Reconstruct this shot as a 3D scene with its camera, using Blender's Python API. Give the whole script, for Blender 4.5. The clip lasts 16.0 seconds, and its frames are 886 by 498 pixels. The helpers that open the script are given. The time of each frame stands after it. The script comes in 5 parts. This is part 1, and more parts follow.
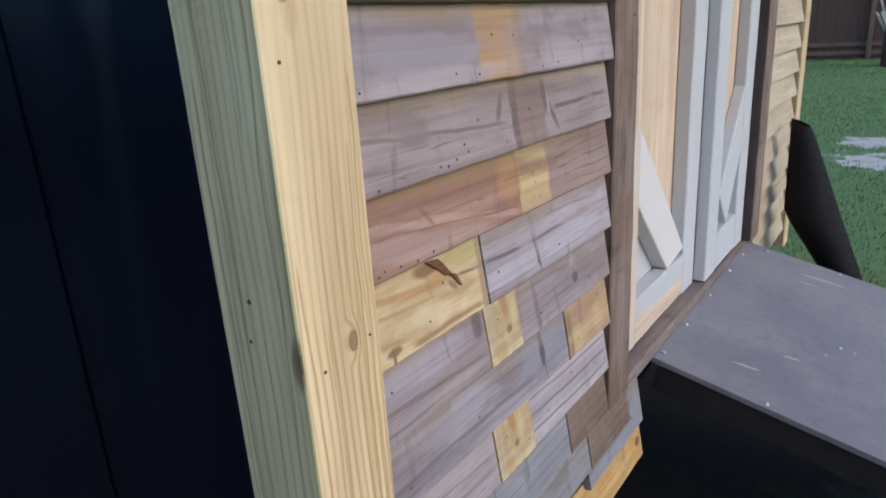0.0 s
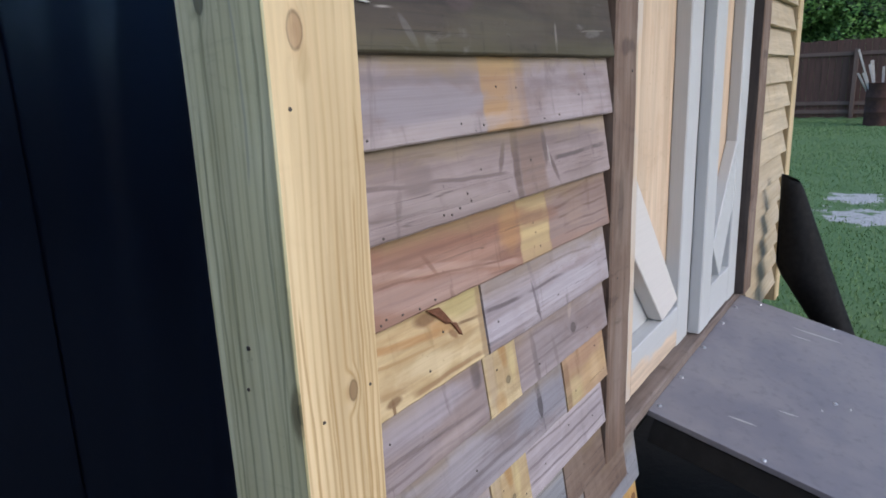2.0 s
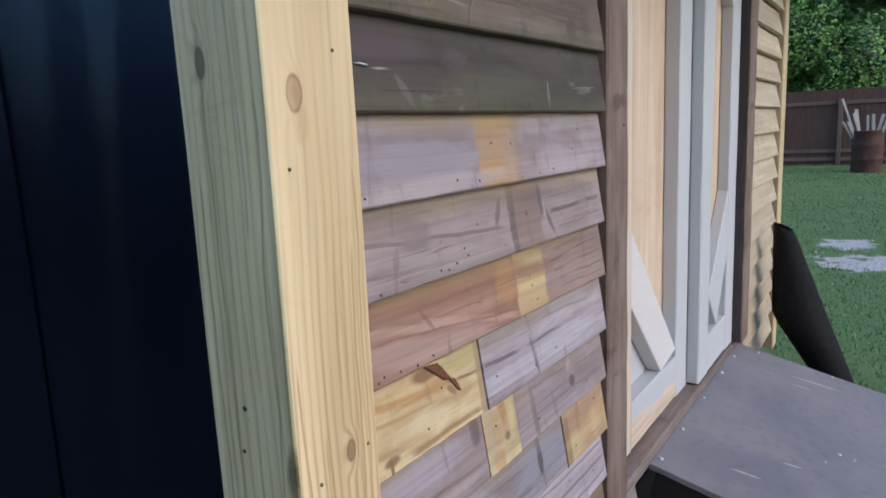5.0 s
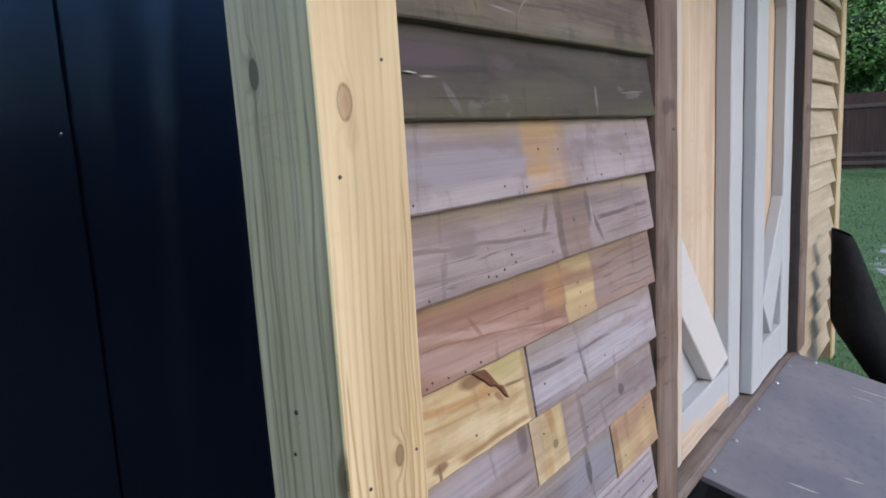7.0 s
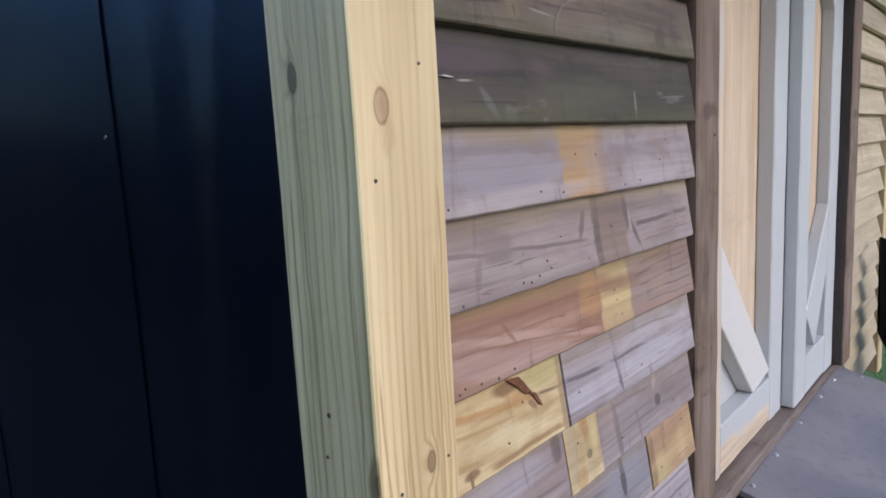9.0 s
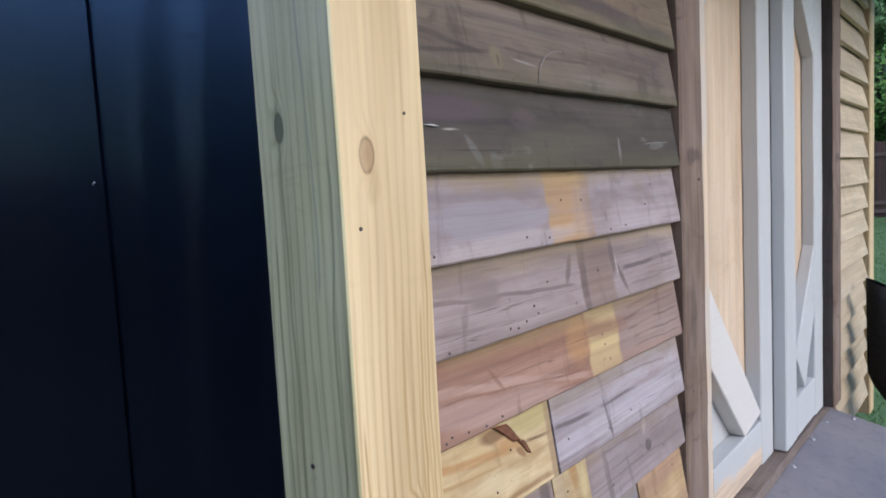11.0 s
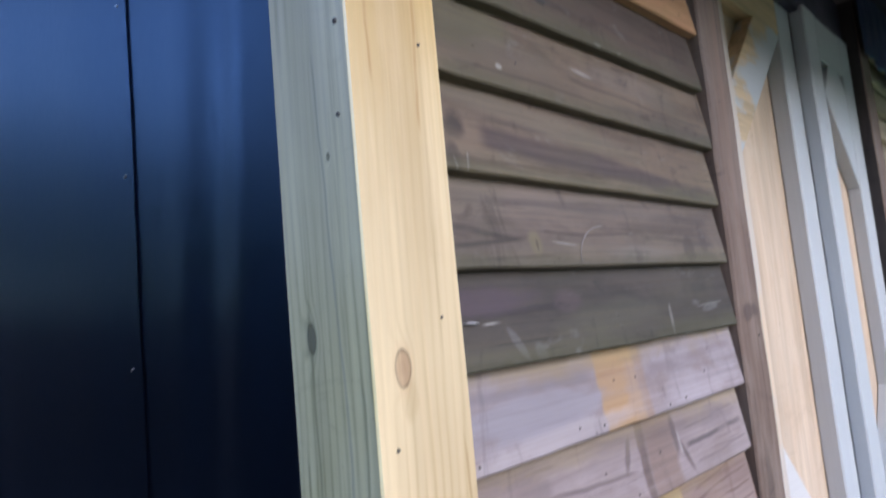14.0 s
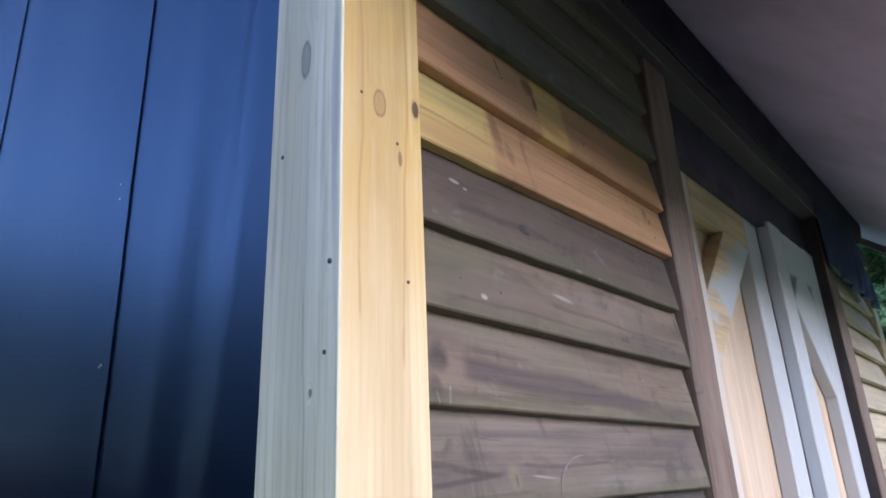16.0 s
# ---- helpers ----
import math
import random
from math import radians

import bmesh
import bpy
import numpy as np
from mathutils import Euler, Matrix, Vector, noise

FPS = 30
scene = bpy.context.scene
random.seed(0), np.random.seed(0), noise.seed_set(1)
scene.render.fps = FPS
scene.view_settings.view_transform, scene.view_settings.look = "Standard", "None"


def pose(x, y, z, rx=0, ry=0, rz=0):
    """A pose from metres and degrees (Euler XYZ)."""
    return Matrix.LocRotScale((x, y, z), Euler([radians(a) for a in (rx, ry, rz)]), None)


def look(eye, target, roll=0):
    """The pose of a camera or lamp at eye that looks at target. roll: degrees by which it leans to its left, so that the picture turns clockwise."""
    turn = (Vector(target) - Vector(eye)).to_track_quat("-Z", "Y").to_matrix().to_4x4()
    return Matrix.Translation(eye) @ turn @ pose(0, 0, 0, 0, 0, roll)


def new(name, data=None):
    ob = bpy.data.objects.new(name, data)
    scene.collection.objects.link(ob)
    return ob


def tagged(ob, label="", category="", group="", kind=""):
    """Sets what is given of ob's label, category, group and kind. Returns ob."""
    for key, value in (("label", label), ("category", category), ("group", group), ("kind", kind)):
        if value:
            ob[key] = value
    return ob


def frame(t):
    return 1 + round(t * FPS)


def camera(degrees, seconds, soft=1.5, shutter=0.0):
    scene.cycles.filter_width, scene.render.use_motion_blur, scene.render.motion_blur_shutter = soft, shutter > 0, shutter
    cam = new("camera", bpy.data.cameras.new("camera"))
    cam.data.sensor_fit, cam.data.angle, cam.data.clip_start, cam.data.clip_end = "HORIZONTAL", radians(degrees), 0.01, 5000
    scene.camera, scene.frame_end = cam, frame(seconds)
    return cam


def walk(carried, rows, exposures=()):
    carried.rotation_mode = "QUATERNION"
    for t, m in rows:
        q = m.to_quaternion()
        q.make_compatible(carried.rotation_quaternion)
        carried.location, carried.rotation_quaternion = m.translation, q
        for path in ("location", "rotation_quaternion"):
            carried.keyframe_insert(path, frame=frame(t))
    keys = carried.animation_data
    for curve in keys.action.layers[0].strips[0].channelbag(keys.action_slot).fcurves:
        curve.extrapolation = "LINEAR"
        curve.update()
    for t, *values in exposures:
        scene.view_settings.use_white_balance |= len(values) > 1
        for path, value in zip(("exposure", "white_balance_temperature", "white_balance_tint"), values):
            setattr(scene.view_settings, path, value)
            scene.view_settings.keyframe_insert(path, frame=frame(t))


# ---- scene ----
cam = camera(67.2, 16.0, soft=1.7, shutter=0.5)
PATH = [
    (0, (-0.301, -0.362, 1.213), (1.229, 0.768, 0.595), -3.6),
    (0.5, (-0.304, -0.358, 1.216), (1.269, 0.748, 0.664), -2.7),
    (1, (-0.302, -0.353, 1.216), (1.282, 0.749, 0.693), -2.7),
    (1.5, (-0.304, -0.351, 1.215), (1.269, 0.777, 0.71), -2.5),
    (2, (-0.304, -0.35, 1.214), (1.278, 0.772, 0.729), -2.2),
    (2.5, (-0.305, -0.349, 1.215), (1.276, 0.786, 0.753), -1.5),
    (3, (-0.305, -0.348, 1.216), (1.286, 0.774, 0.758), -1.6),
    (3.5, (-0.305, -0.349, 1.217), (1.29, 0.77, 0.767), -1.8),
    (6, (-0.306, -0.348, 1.221), (1.315, 0.789, 0.942), -2.7),
    (6.5, (-0.308, -0.348, 1.22), (1.257, 0.859, 0.91), -3.1),
    (7, (-0.308, -0.347, 1.22), (1.236, 0.884, 0.905), -3.3),
    (7.5, (-0.308, -0.347, 1.218), (1.211, 0.918, 0.909), -3.5),
    (8, (-0.308, -0.344, 1.217), (1.182, 0.956, 0.918), -2.9),
    (8.5, (-0.307, -0.344, 1.218), (1.171, 0.968, 0.912), -3.0),
    (11, (-0.303, -0.348, 1.224), (1.211, 0.947, 1.049), -3.1),
    (11.5, (-0.306, -0.353, 1.231), (1.213, 0.945, 1.142), -3.0),
    (12, (-0.289, -0.343, 1.258), (1.22, 0.954, 1.456), -3.0),
    (12.5, (-0.29, -0.344, 1.276), (1.104, 1.075, 1.477), -5.3),
    (13, (-0.29, -0.343, 1.283), (1.084, 1.099, 1.47), -5.7),
    (13.5, (-0.279, -0.333, 1.269), (1.115, 1.098, 1.367), -6.2),
    (14, (-0.276, -0.334, 1.282), (1.165, 1.037, 1.489), -5.2),
    (14.5, (-0.28, -0.334, 1.309), (1.194, 0.964, 1.688), -3.6),
    (15, (-0.283, -0.341, 1.324), (1.174, 0.918, 1.861), -3.8),
    (15.5, (-0.286, -0.342, 1.333), (1.151, 0.904, 1.949), -2.9),
    (16, (-0.287, -0.344, 1.335), (1.137, 0.887, 2.01), -2.5),
]
EXPOSURES = [(0, 0.95, 6300, 13), (3.5, 0.95, 6300, 14), (8.5, 0.96, 6250, 15), (11, 1.09, 6200, 14), (12, 1.15, 6050, 14), (12.5, 1.24, 5900, 14), (14.5, 1.34, 5800, 18), (15.5, 1.58, 5750, 20), (16, 1.64, 5750, 20)]
walk(cam, [(t, look(eye, target, roll)) for t, eye, target, roll in PATH], EXPOSURES)

# ---- world and sun ----
SUN_EL, SUN_AZ = 26.0, 186.0        # azimuth from +y, clockwise seen from above
world = bpy.data.worlds.new("sky")
world.use_nodes = True
scene.world = world
wn = world.node_tree
sky = wn.nodes.new("ShaderNodeTexSky")
sky.sky_type, sky.sun_disc = "NISHITA", False
sky.sun_elevation, sky.sun_rotation = radians(SUN_EL), radians(SUN_AZ)
sky.air_density, sky.dust_density, sky.ozone_density = 1.0, 0.6, 2.0
background = wn.nodes["Background"]
background.inputs["Strength"].default_value = 0.15
wn.links.new(sky.outputs[0], background.inputs["Color"])
sun_data = bpy.data.lights.new("sun", "SUN")
sun_data.energy, sun_data.angle, sun_data.color = 0.95, radians(50), (1.0, 0.88, 0.76)
sun = new("sun", sun_data)
az, elv = radians(SUN_AZ), radians(SUN_EL)
sun_from = Vector((math.sin(az) * math.cos(elv), math.cos(az) * math.cos(elv), math.sin(elv)))
sun.matrix_world = look(sun_from * 30, (0, 0, 0))


# ---- materials ----
class Graph:
    """Short-hand for building a node material."""

    def __init__(self, name):
        self.mat = bpy.data.materials.new(name)
        self.mat.use_nodes = True
        self.nt = self.mat.node_tree
        self.bsdf = self.nt.nodes["Principled BSDF"]

    def put(self, socket, value):
        if isinstance(value, bpy.types.NodeSocket):
            self.nt.links.new(value, socket)
        elif value is not None:
            socket.default_value = value

    def math(self, op, a, b=None, c=None, clamp=False):
        n = self.nt.nodes.new("ShaderNodeMath")
        n.operation, n.use_clamp = op, clamp
        for k, v in enumerate((a, b, c)):
            self.put(n.inputs[k], v)
        return n.outputs[0]

    def mix(self, fac, a, b, blend="MIX"):
        n = self.nt.nodes.new("ShaderNodeMix")
        n.data_type, n.blend_type = "RGBA", blend
        for k, v in ((0, fac), (6, a), (7, b)):
            self.put(n.inputs[k], (*v, 1) if isinstance(v, tuple) and len(v) == 3 else v)
        return n.outputs[2]

    def smooth(self, v, lo, hi, a=0.0, b=1.0):
        n = self.nt.nodes.new("ShaderNodeMapRange")
        n.interpolation_type = "SMOOTHSTEP"
        for k, x in enumerate((v, lo, hi, a, b)):
            self.put(n.inputs[k], x)
        return n.outputs[0]

    def coords(self, scale, shift=(0, 0, 0), random_shift=True, space="Object"):
        tc = self.nt.nodes.new("ShaderNodeTexCoord")
        v = tc.outputs[space]
        if random_shift:
            oi = self.nt.nodes.new("ShaderNodeObjectInfo")
            r = self.math("MULTIPLY", oi.outputs["Random"], 37.0)
            add = self.nt.nodes.new("ShaderNodeVectorMath")
            self.nt.links.new(v, add.inputs[0])
            self.nt.links.new(r, add.inputs[1])
            v = add.outputs[0]
        m = self.nt.nodes.new("ShaderNodeMapping")
        m.inputs["Location"].default_value, m.inputs["Scale"].default_value = shift, scale
        self.nt.links.new(v, m.inputs["Vector"])
        return m.outputs[0]

    def noise(self, vec, scale=1.0, detail=4.0, rough=0.55, distortion=0.0):
        n = self.nt.nodes.new("ShaderNodeTexNoise")
        n.inputs["Scale"].default_value, n.inputs["Detail"].default_value = scale, detail
        n.inputs["Roughness"].default_value, n.inputs["Distortion"].default_value = rough, distortion
        self.nt.links.new(vec, n.inputs["Vector"])
        return n.outputs[0]

    def local(self):
        tc = self.nt.nodes.new("ShaderNodeTexCoord")
        sp = self.nt.nodes.new("ShaderNodeSeparateXYZ")
        self.nt.links.new(tc.outputs["Object"], sp.inputs[0])
        return sp.outputs

    def bump(self, height, strength=0.3, distance=0.002):
        b = self.nt.nodes.new("ShaderNodeBump")
        b.inputs["Strength"].default_value, b.inputs["Distance"].default_value = strength, distance
        self.nt.links.new(height, b.inputs["Height"])
        self.nt.links.new(b.outputs[0], self.bsdf.inputs["Normal"])

    def done(self, colour, rough=0.7, metal=0.0):
        self.put(self.bsdf.inputs["Base Color"], (*colour, 1) if isinstance(colour, tuple) and len(colour) == 3 else colour)
        self.put(self.bsdf.inputs["Roughness"], rough)
        self.put(self.bsdf.inputs["Metallic"], metal)
        return self.mat


def wood(name, early, late, stain, rings=60.0, waver=1.2, contrast=0.6, stain_amount=0.4, stripes=(), knots=(), rough=0.75, seed=0.0, rand=True, fine=0.35, relief=0.35, across_y=False, cracks=0.5, algae=False, sharp=2.5, dirt=0.5, ochre=0.0, specks=0.7, marks=(), lines=(), tones=(), quiet=(), green=0.0, bands=0.0, vary=0.0):
    """Sawn wood with its grain along the object's x axis. stripes: (x0, x1, colour) where the board was covered before; knots: (x, z, half length, half height, colour);
    marks: soft smears (x, z, half length, half height, degrees, colour, strength); lines: dark or pale grain lines (x0, z0, x1, z1, half width, colour, strength);
    tones: (x0, x1, colour, amount), a slow change of tone along the board; quiet: (x0, x1, from, to), where the rings fade; vary: difference from board to board."""
    g = Graph(name)
    x, y, z = g.local()
    if across_y:
        y, z = z, y
    shift = (seed * 3.1, seed * 1.7, seed * 2.3)
    warp = g.noise(g.coords((2.2, 9, 9), shift, rand), 1.0, 2.0, 0.5)
    fibre = g.noise(g.coords((2.2, 240, 240), shift, rand), 1.0, 4.0, 0.65)
    streak = g.noise(g.coords((1.7, 42, 42), shift, rand), 1.0, 6.0, 0.68)
    blotch = g.noise(g.coords((9, 20, 20), shift, rand), 1.0, 6.0, 0.62, 0.4)
    f = g.math("ADD", g.math("MULTIPLY", z, rings), g.math("MULTIPLY", warp, waver * 6))
    f = g.math("ADD", f, g.math("MULTIPLY", y, rings * 0.7))
    masks = []
    for kx, kz, rx, rz, colour in knots:
        dx = g.math("DIVIDE", g.math("SUBTRACT", x, kx), rx)
        dz = g.math("DIVIDE", g.math("SUBTRACT", z, kz), rz)
        d = g.math("SQRT", g.math("ADD", g.math("MULTIPLY", dx, dx), g.math("MULTIPLY", dz, dz)))
        d = g.math("ADD", d, g.math("MULTIPLY", g.math("SUBTRACT", blotch, 0.5), 1.5))
        f = g.math("ADD", f, g.smooth(d, 0.3, 3.0, 1.3, 0.0))
        masks.append((d, colour))
    ring = g.math("POWER", g.math("MULTIPLY_ADD", g.math("SINE", g.math("MULTIPLY", f, 6.283)), 0.5, 0.5), sharp)
    soft = g.math("MULTIPLY", ring, g.smooth(streak, 0.25, 0.75, 0.35, 1.0))
    for x0, x1, a, b in quiet:
        soft = g.math("MULTIPLY", soft, g.smooth(g.math("ADD", x, g.math("MULTIPLY", blotch, 0.1)), x0, x1, a, b))
    col = g.mix(g.math("MULTIPLY", soft, contrast), early, late)
    for x0, x1, colour, amount in tones:
        col = g.mix(g.smooth(g.math("ADD", x, g.math("MULTIPLY", blotch, 0.12)), x0, x1, 0.0, amount), col, g.mix(g.math("MULTIPLY", soft, contrast * 0.6), colour, tuple(c * 0.72 for c in colour)))
    if vary:
        oi = g.nt.nodes.new("ShaderNodeObjectInfo")
        col = g.mix(g.math("MULTIPLY", oi.outputs["Random"], vary), col, stain)
    if bands:
        band = g.noise(g.coords((0.9, 36, 36), (seed * 6.1, seed, seed * 1.3), rand), 1.0, 5.0, 0.6, 0.15)
        col = g.mix(g.smooth(band, 0.46, 0.68, 0.0, bands), col, late)
        col = g.mix(g.smooth(band, 0.30, 0.46, bands * 0.7, 0.0), col, tuple(min(1.0, c * 1.3) for c in early))
    col = g.mix(g.math("MULTIPLY", g.smooth(blotch, 0.40, 0.66), stain_amount), col, stain)
    for x0, x1, colour in stripes:
        wob = g.math("ADD", x, g.math("MULTIPLY", g.math("SUBTRACT", blotch, 0.5), 0.022))
        m = g.math("MULTIPLY", g.smooth(wob, x0 - 0.003, x0 + 0.003), g.smooth(wob, x1 - 0.006, x1 + 0.006, 1.0, 0.0))
        tint = g.mix(g.math("MULTIPLY", soft, 0.35), colour, tuple(c * 0.62 for c in colour))
        col = g.mix(g.math("MULTIPLY", m, g.smooth(streak, 0.1, 0.6, 0.75, 1.0)), col, tint)
    slow = g.noise(g.coords((5.0, 7, 7), (seed * 2.1, 0, seed), rand), 1.0, 3.0, 0.5)
    for x0, z0, x1, z1, w, colour, strength in lines:
        v = g.math("SUBTRACT", z, g.math("MULTIPLY_ADD", x, (z1 - z0) / (x1 - x0), z0 - x0 * (z1 - z0) / (x1 - x0)))
        v = g.math("ADD", v, g.math("MULTIPLY", g.math("SUBTRACT", slow, 0.5), 0.022))
        v = g.math("ADD", v, g.math("MULTIPLY", g.math("SUBTRACT", streak, 0.5), 0.004))
        m = g.math("MULTIPLY", g.smooth(g.math("ABSOLUTE", v), w * 0.5, w * 1.5, strength, 0.0), g.smooth(blotch, 0.30, 0.48, 0.45, 1.0))
        m = g.math("MULTIPLY", m, g.math("MULTIPLY", g.smooth(x, x0 - 0.006, x0 + 0.012), g.smooth(x, x1 - 0.02, x1 + 0.006, 1.0, 0.0)))
        col = g.mix(m, col, colour)
    for mx, mz, rx, rz, turn, colour, strength in marks:
        ca, sa = math.cos(radians(turn)), math.sin(radians(turn))
        dx, dz = g.math("SUBTRACT", x, mx), g.math("SUBTRACT", z, mz)
        u = g.math("MULTIPLY_ADD", dx, ca / rx, g.math("MULTIPLY", dz, sa / rx))
        v = g.math("MULTIPLY_ADD", dx, -sa / rz, g.math("MULTIPLY", dz, ca / rz))
        d = g.math("SQRT", g.math("ADD", g.math("MULTIPLY", u, u), g.math("MULTIPLY", v, v)))
        d = g.math("ADD", d, g.math("MULTIPLY", g.math("SUBTRACT", blotch, 0.5), 1.9))
        d = g.math("ADD", d, g.math("MULTIPLY", g.math("SUBTRACT", streak, 0.5), 0.7))
        col = g.mix(g.smooth(d, 0.6, 1.35, strength, 0.0), col, colour)
    if green:
        moss = g.noise(g.coords((6, 11, 11), (seed * 8.3, 0, 0), rand), 1.0, 5.0, 0.6, 0.4)
        col = g.mix(g.smooth(moss, 0.42, 0.66, 0.0, green), col, (0.125, 0.112, 0.060))
        foot = g.smooth(g.math("ADD", z, g.math("MULTIPLY", g.math("SUBTRACT", moss, 0.5), 0.09)), 0.004, 0.026, green * 1.1, 0.0)
        col = g.mix(foot, col, (0.16, 0.145, 0.075))
    if ochre:
        top = g.smooth(g.math("ADD", z, g.math("MULTIPLY", g.math("SUBTRACT", blotch, 0.5), 0.07)), 0.050, 0.079, 0.0, ochre)
        col = g.mix(top, col, (0.36, 0.27, 0.13))
    for d, colour in masks:
        halo = g.smooth(d, 0.9, 1.9, 0.3, 0.0)
        col = g.mix(halo, col, tuple(min(1.0, c * 1.6) for c in colour))
        col = g.mix(g.smooth(d, 0.8, 1.05, 0.85, 0.0), col, colour)
        rim = g.math("MULTIPLY", g.smooth(d, 0.75, 0.95), g.smooth(d, 0.98, 1.2, 1.0, 0.0))
        col = g.mix(g.math("MULTIPLY", rim, 0.7), col, tuple(c * 0.35 for c in colour))
    col = g.mix(fine, col, g.mix(g.smooth(fibre, 0.3, 0.7), (0.45, 0.43, 0.42), (1.0, 1.0, 1.0)), "MULTIPLY")
    col = g.mix(g.smooth(streak, 0.52, 0.74, 0.0, 0.55), col, tuple(c * 0.62 for c in late))
    col = g.mix(g.smooth(streak, 0.30, 0.46, 0.35, 0.0), col, tuple(min(1.0, c * 1.18) for c in early))
    if algae:
        rim = g.smooth(g.math("ADD", z, g.math("MULTIPLY", g.math("SUBTRACT", blotch, 0.5), 0.05)), 0.002, 0.016, 0.5, 0.0)
        col = g.mix(rim, col, (0.09, 0.08, 0.04))
        rub = g.noise(g.coords((16, 34, 34), (seed * 9.1, 0, 0), rand), 1.0, 5.0, 0.6, 0.5)
        col = g.mix(g.smooth(rub, 0.60, 0.76, 0.0, 0.5), col, (0.26, 0.235, 0.215))
        col = g.mix(g.smooth(rub, 0.26, 0.42, 0.5, 0.0), col, tuple(c * 0.5 for c in late))
    smudge = g.noise(g.coords((30, 9, 9), (seed * 4.7, 0, seed * 2.9), rand), 1.0, 4.0, 0.6, 0.8)
    col = g.mix(g.smooth(smudge, 0.58, 0.74, 0.0, dirt), col, tuple(c * 0.55 for c in late))
    wide = g.noise(g.coords((1.6, 14, 14), (seed * 5.3, 0, seed), rand), 1.0, 3.0, 0.5)
    col = g.mix(g.smooth(wide, 0.3, 0.65, 0.38, 0.0), col, tuple(0.6 * c for c in late))
    split = g.noise(g.coords((1.3, 55, 130), (seed, seed * 7.7, 0), rand), 1.0, 2.0, 0.5, 0.3)
    thin = g.math("MULTIPLY", g.smooth(split, 0.490, 0.499), g.smooth(split, 0.501, 0.510, 1.0, 0.0))
    thin = g.math("MULTIPLY", thin, g.smooth(wide, 0.52, 0.62))
    col = g.mix(g.math("MULTIPLY", thin, cracks), col, tuple(c * 0.25 for c in late))
    speck = g.noise(g.coords((140, 190, 190), (seed, seed, seed), rand), 1.0, 2.0, 0.5)
    col = g.mix(g.math("MULTIPLY", g.smooth(speck, 0.68, 0.76), g.smooth(smudge, 0.42, 0.6, 0.0, specks)), col, tuple(c * 0.35 for c in late))
    h = g.math("ADD", g.math("MULTIPLY", ring, 0.5), g.math("MULTIPLY", fibre, 0.5))
    h = g.math("SUBTRACT", h, g.math("MULTIPLY", thin, cracks))
    g.bump(h, relief, 0.0012)
    return g.done(col, g.smooth(fibre, 0.2, 0.8, rough - 0.08, min(1.0, rough + 0.08)))


def plain(name, colour, rough=0.6, metal=0.0, vary=0.25, scale=25.0, dent=0.15, second=None):
    """A painted, plastic or metal surface with faint blotches and fine relief."""
    g = Graph(name)
    a = g.noise(g.coords((scale,) * 3), 1.0, 5.0, 0.6)
    b = g.noise(g.coords((scale * 9,) * 3), 1.0, 3.0, 0.6)
    col = g.mix(g.smooth(a, 0.35, 0.7, 0.0, vary), colour, second or tuple(c * 0.55 for c in colour))
    col = g.mix(g.smooth(b, 0.5, 0.75, 0.0, vary * 0.5), col, tuple(c * 0.7 for c in colour))
    g.bump(b, dent, 0.001)
    return g.done(col, g.smooth(a, 0.3, 0.7, max(0.05, rough - 0.07), min(1.0, rough + 0.07)), metal)


def painted_wood(name, paint, bare, cover, seed=0.0, above=None):
    """White paint over pine, rubbed thin so that the wood shows: cover 1 is all paint."""
    g = Graph(name)
    shift = (seed, seed * 2, seed * 3)
    streak = g.noise(g.coords((3, 60, 60), shift), 1.0, 4.0, 0.6)
    patch = g.noise(g.coords((4.5, 9, 9), shift), 1.0, 4.0, 0.55, 0.5)
    brush = g.noise(g.coords((6, 260, 260), shift), 1.0, 3.0, 0.6)
    pine = g.mix(g.smooth(streak, 0.35, 0.7), bare, tuple(c * 0.66 for c in bare))
    edge = g.math("ADD", patch, g.math("MULTIPLY", g.math("SUBTRACT", brush, 0.5), 0.12))
    lo = 0.72 - 0.52 * cover
    if above is not None:
        x, y, z = g.local()
        edge = g.math("ADD", edge, g.smooth(g.math("ADD", z, g.math("MULTIPLY", g.math("SUBTRACT", patch, 0.5), 0.08)), above - 0.03, above + 0.03, -0.3, 0.6))
    white = g.mix(g.smooth(brush, 0.3, 0.75, 0.0, 0.25), paint, tuple(c * 0.8 for c in paint))
    col = g.mix(g.smooth(edge, lo, lo + (0.1 if above is None else 0.45)), pine, white)
    g.bump(g.math("ADD", brush, streak), 0.2, 0.0008)
    return g.done(col, 0.55)


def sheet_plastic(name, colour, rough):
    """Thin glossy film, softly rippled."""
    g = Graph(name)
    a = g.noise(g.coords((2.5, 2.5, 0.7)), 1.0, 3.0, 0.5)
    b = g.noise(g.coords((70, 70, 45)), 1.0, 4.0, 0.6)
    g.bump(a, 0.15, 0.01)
    # high IOR and blue tint paint a brighter, bluer sky reflection onto the film
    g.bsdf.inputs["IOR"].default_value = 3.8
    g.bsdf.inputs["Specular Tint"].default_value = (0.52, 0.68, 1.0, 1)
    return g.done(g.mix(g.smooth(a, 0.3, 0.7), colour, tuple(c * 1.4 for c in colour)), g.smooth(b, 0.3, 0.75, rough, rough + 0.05))


